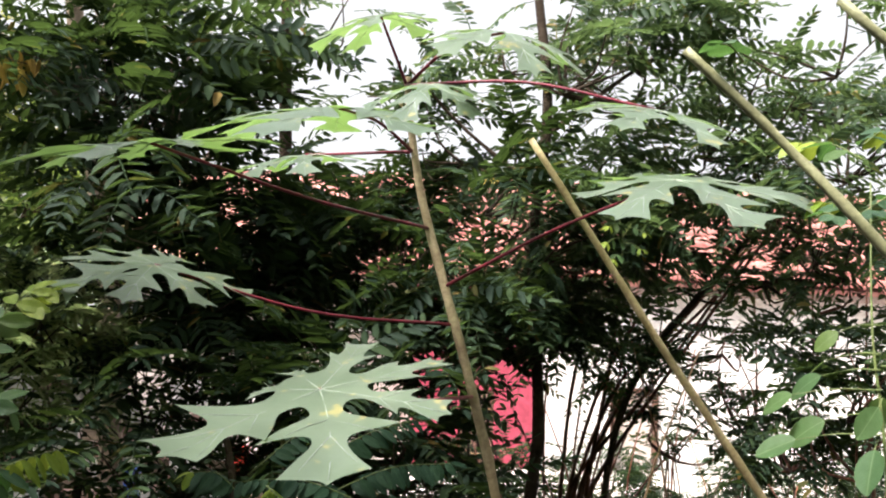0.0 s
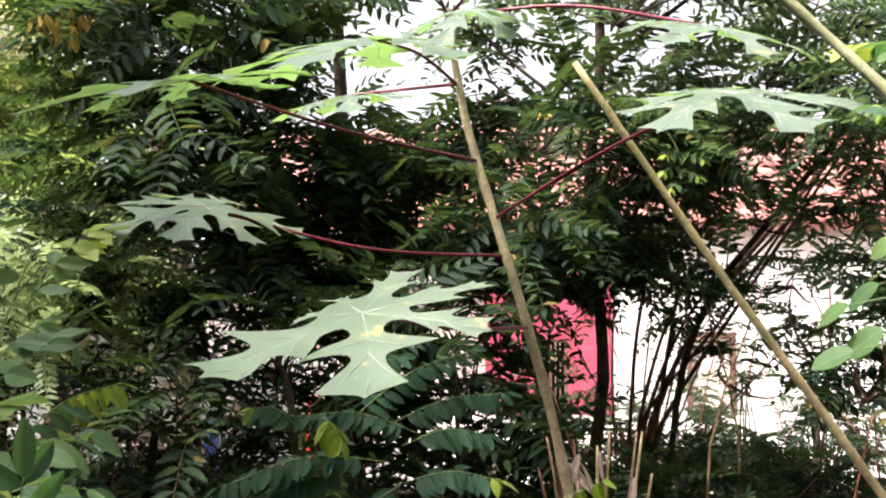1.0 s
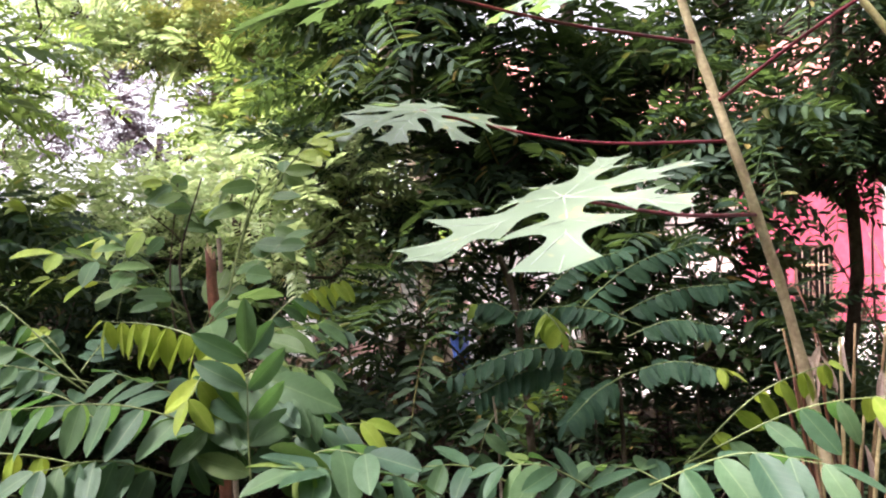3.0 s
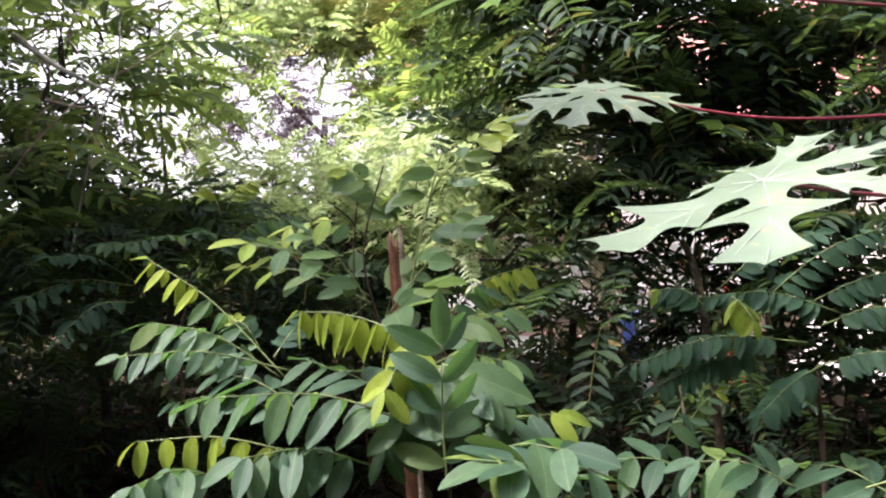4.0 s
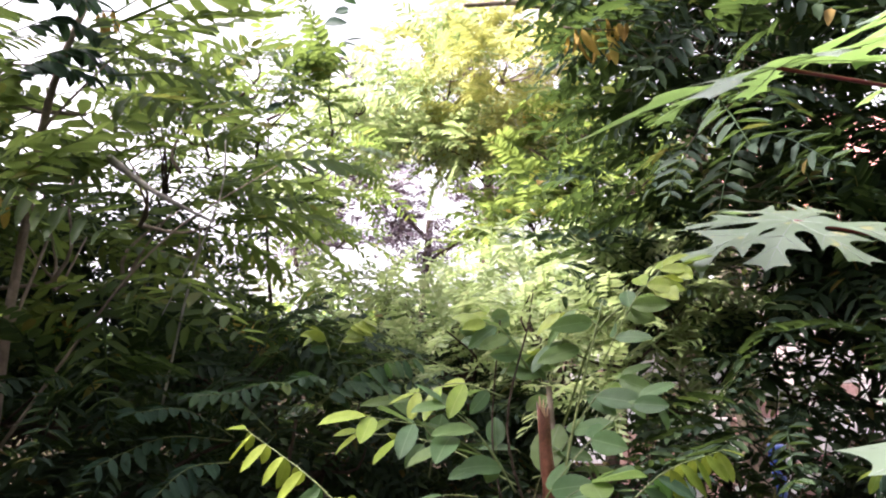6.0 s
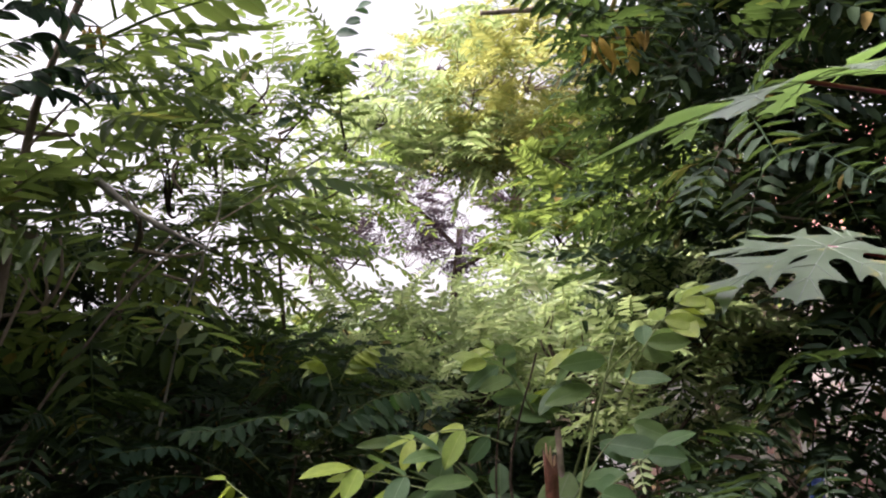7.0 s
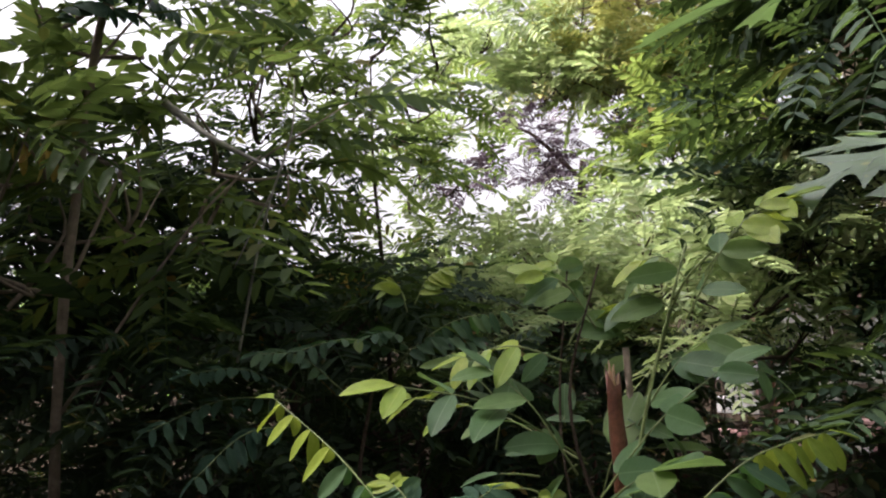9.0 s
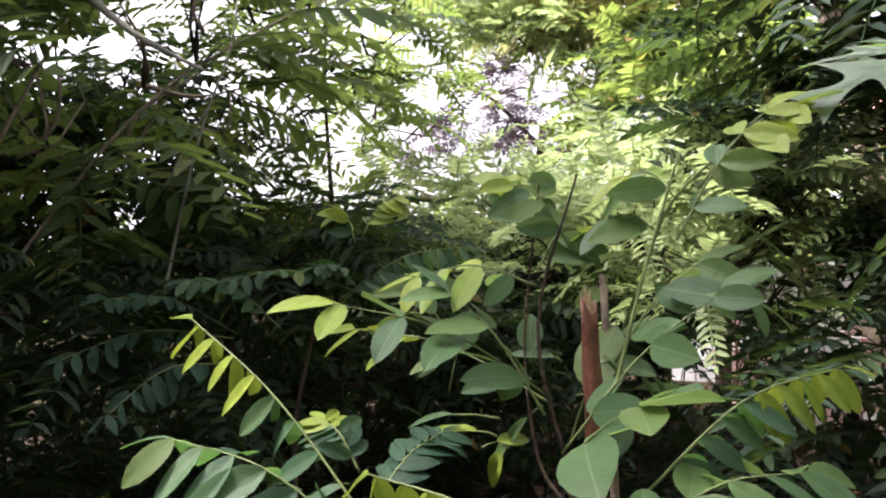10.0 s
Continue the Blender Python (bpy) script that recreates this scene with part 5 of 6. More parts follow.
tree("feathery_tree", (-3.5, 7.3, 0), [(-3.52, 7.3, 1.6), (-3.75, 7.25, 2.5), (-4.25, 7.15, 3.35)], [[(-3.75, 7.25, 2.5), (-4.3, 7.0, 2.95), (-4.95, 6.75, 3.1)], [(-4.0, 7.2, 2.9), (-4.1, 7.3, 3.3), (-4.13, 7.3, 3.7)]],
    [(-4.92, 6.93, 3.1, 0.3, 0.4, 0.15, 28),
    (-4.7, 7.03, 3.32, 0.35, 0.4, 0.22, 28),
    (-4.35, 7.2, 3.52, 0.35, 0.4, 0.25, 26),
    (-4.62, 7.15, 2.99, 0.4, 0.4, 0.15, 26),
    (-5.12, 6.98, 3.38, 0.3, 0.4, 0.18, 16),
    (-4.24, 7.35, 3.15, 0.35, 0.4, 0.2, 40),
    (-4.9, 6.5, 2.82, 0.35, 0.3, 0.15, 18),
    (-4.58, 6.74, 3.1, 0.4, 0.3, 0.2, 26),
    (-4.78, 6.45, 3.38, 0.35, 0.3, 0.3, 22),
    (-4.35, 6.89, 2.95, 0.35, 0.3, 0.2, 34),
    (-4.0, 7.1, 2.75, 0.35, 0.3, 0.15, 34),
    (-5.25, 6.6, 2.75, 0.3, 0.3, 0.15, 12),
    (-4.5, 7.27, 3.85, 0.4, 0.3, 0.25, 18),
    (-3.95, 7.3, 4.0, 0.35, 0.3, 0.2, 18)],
    "sunlit green tree with an open feathery crown", "leaf_sunlit", "bark", 0.022, 0.01, 33)
tree("purple_tree", (-10.52, 16.41, 0), [(-10.49, 16.59, 1.94), (-10.29, 16.62, 3.49)], [[(-10.45, 16.59, 2.61), (-9.24, 16.78, 3.29), (-8.96, 16.77, 3.71)], [(-10.32, 16.64, 3.05), (-10.99, 16.09, 3.98), (-11.33, 15.82, 4.22)]],
    [(-10.98, 16.09, 4.09, 0.9, 0.8, 0.5, 44),
    (-10.17, 16.66, 3.71, 0.9, 0.8, 0.6, 54),
    (-10.68, 16.39, 3.29, 0.8, 0.8, 0.5, 44),
    (-9.33, 16.55, 3.84, 0.6, 0.5, 0.4, 34),
    (-11.56, 15.72, 3.78, 0.6, 0.6, 0.4, 34),
    (-11.96, 15.48, 3.25, 0.7, 0.6, 0.4, 34),
    (-11.26, 16.02, 2.99, 0.7, 0.6, 0.3, 34),
    (-11.7, 16.9, 6.3, 0.5, 0.5, 0.6, 30),
    (-10.8, 17.4, 6.6, 0.4, 0.5, 0.5, 20)],
    "distant purplish tree with thin leaves against the sky", "leaf_purple", "bark", 0.14, 0.07, 19, kit=FRONDS, size=1.5)
tree("green_tree", (-3.15, 7.42, 0), [(-3.12, 7.5, 1.7), (-2.95, 7.31, 2.36), (-2.67, 7.18, 3.15)], [[(-2.96, 7.32, 2.28), (-3.12, 6.89, 2.55), (-3.38, 6.73, 2.77)]],
    [(-3.1, 6.88, 2.67, 0.5, 0.5, 0.3, 70),
    (-2.89, 7.02, 2.25, 0.5, 0.5, 0.25, 70),
    (-3.26, 6.87, 2.2, 0.5, 0.5, 0.2, 60),
    (-2.6, 7.09, 2.59, 0.5, 0.5, 0.3, 60),
    (-2.99, 6.87, 3.02, 0.4, 0.4, 0.3, 40),
    (-2.34, 7.21, 2.21, 0.5, 0.5, 0.3, 60),
    (-2.54, 6.62, 2.2, 0.4, 0.4, 0.2, 60),
    (-3.62, 7.25, 2.29, 0.4, 0.4, 0.15, 40),
    (-4.2, 7.5, 3.05, 0.35, 0.4, 0.15, 30),
    (-2.61, 6.67, 2.51, 0.4, 0.4, 0.25, 50)],
    "green tree with layered pinnate foliage", "leaf_fresh", "bark", 0.06, 0.03, 20)
boughs = [(-3.64, 4.22, 2.37, 0.25, 0.35, 0.2, 9),
          (-3.71, 3.92, 2.1, 0.35, 0.4, 0.2, 24),
          (-3.56, 4.36, 1.72, 0.35, 0.4, 0.12, 8),
          (-3.78, 3.78, 2.46, 0.35, 0.4, 0.2, 16),
          (-3.66, 4.1, 2.77, 0.25, 0.3, 0.2, 7),
          (-3.58, 4.32, 2.1, 0.2, 0.3, 0.12, 5),
          (-3.64, 4.02, 1.68, 0.4, 0.4, 0.18, 14)]
boughs += [(-3.36, 4.21, 3.17, 0.2, 0.25, 0.2, 6),
          (-3.94, 3.75, 2.93, 0.3, 0.3, 0.2, 8),
          (-3.81, 4.71, 2.5, 0.4, 0.4, 0.3, 13),
          (-3.73, 4.84, 2.17, 0.35, 0.4, 0.2, 14),
          (-3.76, 4.43, 2, 0.35, 0.4, 0.2, 14),
          (-3.74, 4.09, 2.51, 0.4, 0.4, 0.3, 14),
          (-3.79, 3.95, 2.85, 0.3, 0.3, 0.25, 10)]
boughs += [(-3.43, 3.6, 2.74, 0.25, 0.3, 0.2, 16),
          (-3.56, 3.54, 2.55, 0.3, 0.3, 0.2, 24),
          (-3.44, 3.78, 2.58, 0.25, 0.3, 0.2, 20),
          (-3.44, 4.09, 2.5, 0.25, 0.3, 0.2, 14),
          (-3.5, 3.22, 2.3, 0.3, 0.3, 0.22, 34),
          (-3.28, 4.17, 2.66, 0.2, 0.3, 0.2, 8)]
open_tree = tree("open_tree", (-3.7, 4.14, 0), [(-3.75, 4.18, 1.53), (-3.67, 4.08, 2.1), (-3.56, 4.0, 2.6)], [[(-3.67, 4.1, 2.07), (-3.72, 3.83, 2.48), (-3.75, 3.72, 2.75)], [(-3.75, 4.18, 1.94), (-3.53, 4.35, 2.16), (-3.33, 4.49, 2.27)]],
    boughs,
    "open feathery tree dark against the white sky", "leaf_mid", "bark", 0.014, 0.004, 22, size=0.75)
frond(open_tree, (-3.52, 3.76, 2.42), (-3, 3.98, 3.14), 9, 0.11, 0.04, 0.25, 0, 289, "leaflet_shade_dark", 0.2, 0.8, (0.15, -0.2, 0.95))
frond(open_tree, (-3.46, 3.89, 2.69), (-3.07, 4.01, 2.92), 6, 0.11, 0.04, 0.25, 0, 290, "leaflet_shade_dark", 0.2, 0.8, (0.15, -0.2, 0.95))
frond(open_tree, (-3.54, 3.7, 2.58), (-3.65, 3.47, 2.9), 7, 0.11, 0.04, 0.25, 0, 291, "leaflet_shade_dark", 0.2, 0.8, (0.15, -0.2, 0.95))
boughs = [(-2.86, 2.11, 2.53, 0.3, 0.4, 0.25, 10),
          (-2.89, 2.32, 2.39, 0.28, 0.4, 0.18, 6),
          (-2.83, 2.07, 2.3, 0.3, 0.35, 0.25, 7),
          (-2.99, 2.26, 2.12, 0.35, 0.4, 0.25, 17),
          (-2.99, 2.62, 2.08, 0.35, 0.4, 0.22, 16),
          (-3.16, 2.99, 2.31, 0.3, 0.4, 0.2, 6)]
boughs += [(-3.1, 2.33, 1.9, 0.4, 0.4, 0.25, 28),
          (-3.12, 2.65, 1.89, 0.4, 0.4, 0.25, 28),
          (-3.3, 2.95, 1.98, 0.25, 0.3, 0.15, 6),
          (-3.13, 1.98, 2.2, 0.5, 0.5, 0.45, 18),
          (-3.16, 2.04, 1.86, 0.5, 0.5, 0.4, 36)]
tall_shrub = tree("tall_shrub", (-3, 1.95, 0), [(-2.95, 2, 1.2), (-2.86, 2.07, 1.9), (-2.79, 2.12, 2.3), (-2.68, 2.2, 2.62), (-2.6, 2.3, 2.9)], [[(-2.9, 2.05, 1.6), (-3.1, 2.5, 2.2), (-3.2, 2.9, 2.6)], [(-2.95, 2, 1.2), (-2.7, 2.4, 1.8), (-2.5, 2.8, 2.1)]],
    boughs,
    "tall leafy shrub with pale arching stems", "leaf_mid", "bark_pale", 0.018, 0.008, 23, size=1.1)
frond(tall_shrub, (-2.75, 1.91, 2.48), (-2.6, 2.12, 2.53), 8, 0.08, 0.05, 0.35, 0, 292, "leaflet_shade_dark", 0.2, 0.8, (0.15, -0.2, 0.95))
frond(tall_shrub, (-2.75, 1.95, 2.42), (-2.63, 2.21, 2.44), 9, 0.08, 0.05, 0.35, 0, 293, "leaflet_shade_dark", 0.2, 0.8, (0.15, -0.2, 0.95))
frond(tall_shrub, (-2.8, 1.94, 2.28), (-2.66, 2.14, 2.32), 8, 0.08, 0.05, 0.35, 0, 294, "leaflet_shade_dark", 0.2, 0.8, (0.15, -0.2, 0.95))
frond(tall_shrub, (-2.75, 1.88, 2.53), (-2.61, 2.08, 2.58), 7, 0.08, 0.05, 0.35, 0, 295, "leaflet_shade_dark", 0.2, 0.8, (0.15, -0.2, 0.95))
frond(tall_shrub, (-2.77, 2.04, 2.37), (-2.67, 2.29, 2.35), 9, 0.08, 0.05, 0.35, 0, 296, "leaflet_shade_dark", 0.2, 0.8, (0.15, -0.2, 0.95))
stem_part("dead_branch", [(-2.75, 2.29, 2.1), (-2.66, 2.32, 2.02), (-2.56, 2.35, 1.95), (-2.42, 2.4, 1.87)], 0.012, 0.004, M["bark_grey"], tall_shrub, "bare grey dead branch", sides=7, wobble=0.4, knots=0.2)
stem_part("shoot", [(-2.83, 2.55, 1.3), (-2.78, 2.6, 1.59), (-2.73, 2.64, 1.8), (-2.67, 2.7, 2.02), (-2.66, 2.72, 2.2)], 0.005, 0.0025, M["bark_grey"], tall_shrub, sides=6)
stem_part("shoot", [(-2.72, 2.64, 1.83), (-2.79, 2.6, 1.7), (-2.83, 2.56, 1.6)], 0.003, 0.0018, M["bark_grey"], tall_shrub, sides=6)
# a low roof of leaves in rows over a dark hollow, and loose leaves above it
boughs = [(x - 0.12 * iy + 0.2 * (iy % 2), y, 1.3 + 0.05 * ((ix * 3 + iy * 5) % 4), 0.55, 0.5, 0.13, 80)
          for iy, y in enumerate((2.3, 3.1, 3.9, 4.7, 5.5)) for ix, x in enumerate((-5.6, -4.8, -4.0, -3.2))]
boughs += [(-5.3 + 0.8 * (k // 4) + 0.15 * (k % 3), 2.4 + 0.8 * (k % 4), 0.5 + 0.08 * (k % 4), 0.5, 0.5, 0.42, 75) for k in range(12)]
boughs += [(-3.1, 2.7, 0.45, 0.35, 0.4, 0.38, 60), (-2.9, 3.5, 0.4, 0.35, 0.4, 0.35, 60), (-2.7, 4.3, 0.5, 0.4, 0.4, 0.4, 60)]
boughs += [(-2.75, 3.3, 1.05, 0.4, 0.4, 0.13, 60), (-2.6, 4.0, 1.05, 0.45, 0.4, 0.13, 70), (-2.3, 4.6, 1.05, 0.45, 0.4, 0.15, 70), (-2.9, 2.6, 1.15, 0.35, 0.4, 0.13, 50)]
boughs += [(-4.09, 2.98, 2.11, 0.45, 0.4, 0.22, 34),
    (-3.99, 3.31, 2.06, 0.45, 0.4, 0.22, 28),
    (-3.94, 3.69, 2, 0.45, 0.4, 0.2, 16),
    (-4.02, 2.93, 1.84, 0.45, 0.4, 0.22, 50),
    (-3.92, 3.25, 1.78, 0.45, 0.4, 0.22, 46),
    (-3.84, 3.67, 1.69, 0.45, 0.4, 0.2, 30),
    (-3.7, 3.96, 1.5, 0.4, 0.4, 0.12, 10),
    (-4.17, 2.67, 1.98, 0.45, 0.4, 0.4, 40)]
boughs += [(-4.08, 2.53, 1.79, 0.4, 0.4, 0.25, 56),
    (-4.12, 2.87, 1.84, 0.4, 0.4, 0.2, 46),
    (-3.91, 2.43, 1.57, 0.4, 0.4, 0.2, 36),
    (-4.25, 2.58, 2.04, 0.35, 0.4, 0.25, 40),
          (-3.97, 2.54, 2.03, 0.4, 0.4, 0.25, 24),
    (-3.91, 2.85, 2.03, 0.4, 0.4, 0.22, 20)]
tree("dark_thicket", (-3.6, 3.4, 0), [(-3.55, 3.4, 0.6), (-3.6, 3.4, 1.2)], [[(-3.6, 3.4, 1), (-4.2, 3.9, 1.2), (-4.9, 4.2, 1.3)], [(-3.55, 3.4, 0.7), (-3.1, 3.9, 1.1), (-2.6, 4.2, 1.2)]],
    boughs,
    "dense dark thicket in deep shade", "leaf_shade_dark", "bark", 0.03, 0.015, 24, size=0.8, lift=-0.06, category="thicket")
boughs = [(-6.6 + 0.75 * k, 5.2 + 0.3 * k, 0.85, 0.6, 0.5, 0.7, 140) for k in range(5)]
boughs += [(-6.3, 1.2 + k, 0.85, 0.5, 0.6, 0.75, 140) for k in range(4)]
boughs += [(-2.7, 5.6, 0.7, 0.5, 0.5, 0.4, 70), (-2.0, 4.7, 0.8, 0.5, 0.5, 0.3, 30), (-2.4, 4.4, 0.3, 0.5, 0.5, 0.25, 50)]
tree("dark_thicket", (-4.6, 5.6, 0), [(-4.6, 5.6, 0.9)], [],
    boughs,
    "dense dark thicket in deep shade", "leaf_shade_dark", "bark", 0.03, 0.02, 25, category="thicket")
# Trees out of view, added only to block sun and sky light from the shrubs.
tree("light_blocking_tree", (-7, -3.6, 0), [(-7, -3.6, 3), (-6.8, -3.6, 5.62)], [],
    [(-7, -3.6, 6, 1.9, 1.3, 1.5, 240), (-7.3, -3.4, 3.75, 1.9, 1.3, 1.65, 240), (-6.8, -3.6, 1.5, 1.9, 1.2, 1.5, 260)],
    "added unseen tree with dense broad leaves that blocks light", "leaf_shade_dark", "bark_pale", 0.12, 0.06, 60, kit=BROAD, size=1.6, group="garden trees")
tree("light_blocking_tree", (-4.2, -4.2, 0), [(-4.2, -4.2, 3.2), (-4, -4.2, 6)], [],
    [(-4.2, -4.2, 6.4, 1.9, 1.3, 1.6, 240), (-4.5, -4, 4, 1.9, 1.3, 1.76, 240), (-4, -4.2, 1.6, 1.9, 1.2, 1.6, 260)],
    "added unseen tree with dense broad leaves that blocks light", "leaf_shade_dark", "bark_pale", 0.12, 0.06, 61, kit=BROAD, size=1.6, group="garden trees")
tree("light_blocking_tree", (-1.2, -4, 0), [(-1.2, -4, 3.2), (-1, -4, 6)], [],
    [(-1.2, -4, 6.4, 1.9, 1.3, 1.6, 240), (-1.5, -3.8, 4, 1.9, 1.3, 1.76, 240), (-1, -4, 1.6, 1.9, 1.2, 1.6, 260)],
    "added unseen tree with dense broad leaves that blocks light", "leaf_shade_dark", "bark_pale", 0.12, 0.06, 62, kit=BROAD, size=1.6, group="garden trees")
tree("light_blocking_tree", (1.8, -4.2, 0), [(1.8, -4.2, 3.2), (2, -4.2, 6)], [],
    [(1.8, -4.2, 6.4, 1.9, 1.3, 1.6, 240), (1.5, -4, 4, 1.9, 1.3, 1.76, 240), (2, -4.2, 1.6, 1.9, 1.2, 1.6, 260)],
    "added unseen tree with dense broad leaves that blocks light", "leaf_shade_dark", "bark_pale", 0.12, 0.06, 63, kit=BROAD, size=1.6, group="garden trees")
tree("light_blocking_tree", (4.8, -3.8, 0), [(4.8, -3.8, 3), (5, -3.8, 5.62)], [],
    [(4.8, -3.8, 6, 1.9, 1.3, 1.5, 240), (4.5, -3.6, 3.75, 1.9, 1.3, 1.65, 240), (5, -3.8, 1.5, 1.9, 1.2, 1.5, 260)],
    "added unseen tree with dense broad leaves that blocks light", "leaf_shade_dark", "bark_pale", 0.12, 0.06, 64, kit=BROAD, size=1.6, group="garden trees")
tree("light_blocking_tree", (7.5, -2, 0), [(7.5, -2, 2.8), (7.7, -2, 5.25)], [],
    [(7.5, -2, 5.6, 1.9, 1.3, 1.4, 240), (7.2, -1.8, 3.5, 1.9, 1.3, 1.54, 240), (7.7, -2, 1.4, 1.9, 1.2, 1.4, 260)],
    "added unseen tree with dense broad leaves that blocks light", "leaf_shade_dark", "bark_pale", 0.12, 0.06, 65, kit=BROAD, size=1.6, group="garden trees")
tree("light_blocking_tree", (-7.5, -1.2, 0), [(-7.5, -1.2, 2.8), (-7.3, -1.2, 5.25)], [],
    [(-7.5, -1.2, 5.6, 1.9, 1.3, 1.4, 240), (-7.8, -1, 3.5, 1.9, 1.3, 1.54, 240), (-7.3, -1.2, 1.4, 1.9, 1.2, 1.4, 260)],
    "added unseen tree with dense broad leaves that blocks light", "leaf_shade_dark", "bark_pale", 0.12, 0.06, 66, kit=BROAD, size=1.6, group="garden trees")
tree("light_blocking_tree", (5.6, 0.4, 0), [(5.6, 0.4, 3), (5.7, 0.4, 5.4)], [],
    [(5.6, 0.4, 5.6, 1.6, 1.4, 1.4, 220), (5.7, 0.3, 3.4, 1.7, 1.5, 1.5, 240), (5.5, 0.4, 1.3, 1.6, 1.4, 1.3, 240)],
    "added unseen tree with dense broad leaves that blocks light", "leaf_shade_dark", "bark_pale", 0.12, 0.06, 67, kit=BROAD, size=1.6, group="garden trees")
tree("light_blocking_tree", (7.4, 3.2, 0), [(7.4, 3.2, 3), (7.5, 3.2, 5.4)], [],
    [(7.4, 3.2, 5.2, 1.6, 1.4, 1.4, 200), (7.5, 3.1, 3.2, 1.7, 1.5, 1.5, 220), (7.3, 3.2, 1.2, 1.6, 1.4, 1.2, 220)],
    "added unseen tree with dense broad leaves that blocks light", "leaf_shade_dark", "bark_pale", 0.12, 0.06, 68, kit=BROAD, size=1.6, group="garden trees")
# Invented canopy above the view; its clumps sit where they shade thicket and shrubs.
boughs = [(-3.4, -0.6, 2.6, 0.8, 0.8, 0.8, 180),
          (-4.6, 0.2, 1.4, 0.9, 0.9, 1.2, 200),
          (-7.6, 0.3, 4.35, 0.6, 0.6, 0.2, 80),
          (-7.6, 1.2, 4.35, 0.6, 0.6, 0.2, 80),
          (-7.6, 2.1, 4.35, 0.6, 0.6, 0.2, 80),
          (-7.6, 3, 4.35, 0.6, 0.6, 0.2, 80),
          (-6.8, 0.3, 4.35, 0.6, 0.6, 0.2, 80),
          (-6.8, 1.2, 4.35, 0.6, 0.6, 0.2, 80)]
boughs += [(-6.8, 2.1, 4.35, 0.6, 0.6, 0.2, 80),
          (-6.8, 3, 4.35, 0.6, 0.6, 0.2, 80),
          (-6, 0.3, 4.35, 0.6, 0.6, 0.2, 80),
          (-6, 1.2, 4.35, 0.6, 0.6, 0.2, 80),
          (-6, 2.1, 4.35, 0.6, 0.6, 0.2, 80),
          (-5.2, 0.2, 4.35, 0.6, 0.6, 0.2, 80),
          (-5.2, 1, 4.35, 0.6, 0.6, 0.2, 80),
          (-2.65, 1.45, 4.35, 0.45, 0.4, 0.15, 46)]
boughs += [(-4.6, -0.9 + 0.5 * k, 2.4, 0.5, 0.5, 0.8, 90) for k in range(4)]
boughs += [(-5.25 + 0.6 * (k % 3), 0.85 + 0.7 * (k // 3), 4.4 + 0.2 * (k % 3), 0.4, 0.45, 0.25, (100, 90, 35)[k % 3]) for k in range(9)]
boughs += [(-2.65, 0.2, 4.4, 0.4, 0.4, 0.2, 24), (-2.55, -0.45, 4.4, 0.4, 0.4, 0.2, 24)]
tree("unseen_shading_canopy", (-4.7, 0.2, 0), [(-4.7, 0.2, 1.5), (-4.5, 0.4, 3), (-4.2, 0.6, 4.2)], [[(-4.5, 0.4, 3), (-5.4, 1, 3.8), (-6.8, 1.5, 4.2)], [(-4.3, 0.5, 3.6), (-5.2, 0.4, 4.1), (-6.6, 0.5, 4.3)], [(-4.4, 0.45, 3.2), (-3.6, 1, 3.9), (-2.65, 1.45, 4.3)]],
    boughs,
    "added unseen tree whose dense crown shades the thicket", "leaf_shade_dark", "bark", 0.1, 0.05, 27, kit=BROAD, size=0.9)

# ---- fallen leaves on the soil ----
r = np.random.default_rng(3)
n = 7600
spots = np.stack([r.uniform(-7, 5, n), r.uniform(-3.5, 9, n), r.uniform(0.0, 0.06, n)], -1)
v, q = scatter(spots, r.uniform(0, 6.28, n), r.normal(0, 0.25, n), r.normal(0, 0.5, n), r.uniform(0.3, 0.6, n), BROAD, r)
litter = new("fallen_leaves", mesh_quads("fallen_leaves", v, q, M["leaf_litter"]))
tagged(litter, "brown fallen leaves covering the soil, darkened in colour for shade", "leaf litter", kind="stuff")


# ---- thin bare stems in the undergrowth ----
under_stems = thing("bare_sapling_clump", (1.6, 4.6, 0), "thin bare brown and straw-coloured saplings in the undergrowth", "plant")
r = random.Random(17)
for i in range(34):
    x, y, h = r.uniform(0.2, 3.4), r.uniform(4.2, 6.4), r.uniform(0.7, 1.6)
    stem_part("sapling", [(x, y, -0.03), (x + r.uniform(-.06, .06), y, h * 0.5), (x + r.uniform(-.25, .25), y + r.uniform(-.1, .1), h)], 0.009, 0.004, M[r.choice(("bark", "bark_red", "bark_red", "dry_stalk", "bark_pale"))], under_stems, sides=5, steps=3)
thicket_stems = thing("bare_sapling_clump", (-1.4, 4.6, 0), "thin bare dark saplings standing in the shade", "plant")
for i in range(30):
    x, y, h = r.uniform(-2.6, 0.2), r.uniform(3.9, 6.0), r.uniform(0.8, 1.7)
    stem_part("sapling", [(x, y, -0.03), (x + r.uniform(-.06, .06), y, h * 0.5), (x + r.uniform(-.2, .2), y + r.uniform(-.1, .1), h)], 0.01, 0.004, M[r.choice(("bark", "bark", "bark_red", "bark_pale"))], thicket_stems, sides=5, steps=3)


# ---- dry stalks at the foot of the many-stemmed shrub ----
bx, by = 0.47, 3.20
dry = thing("dry_stalk_clump", (bx, by, 0), "clump of dry straw-coloured stalks and hanging dead leaves", "plant")
r = random.Random(91)
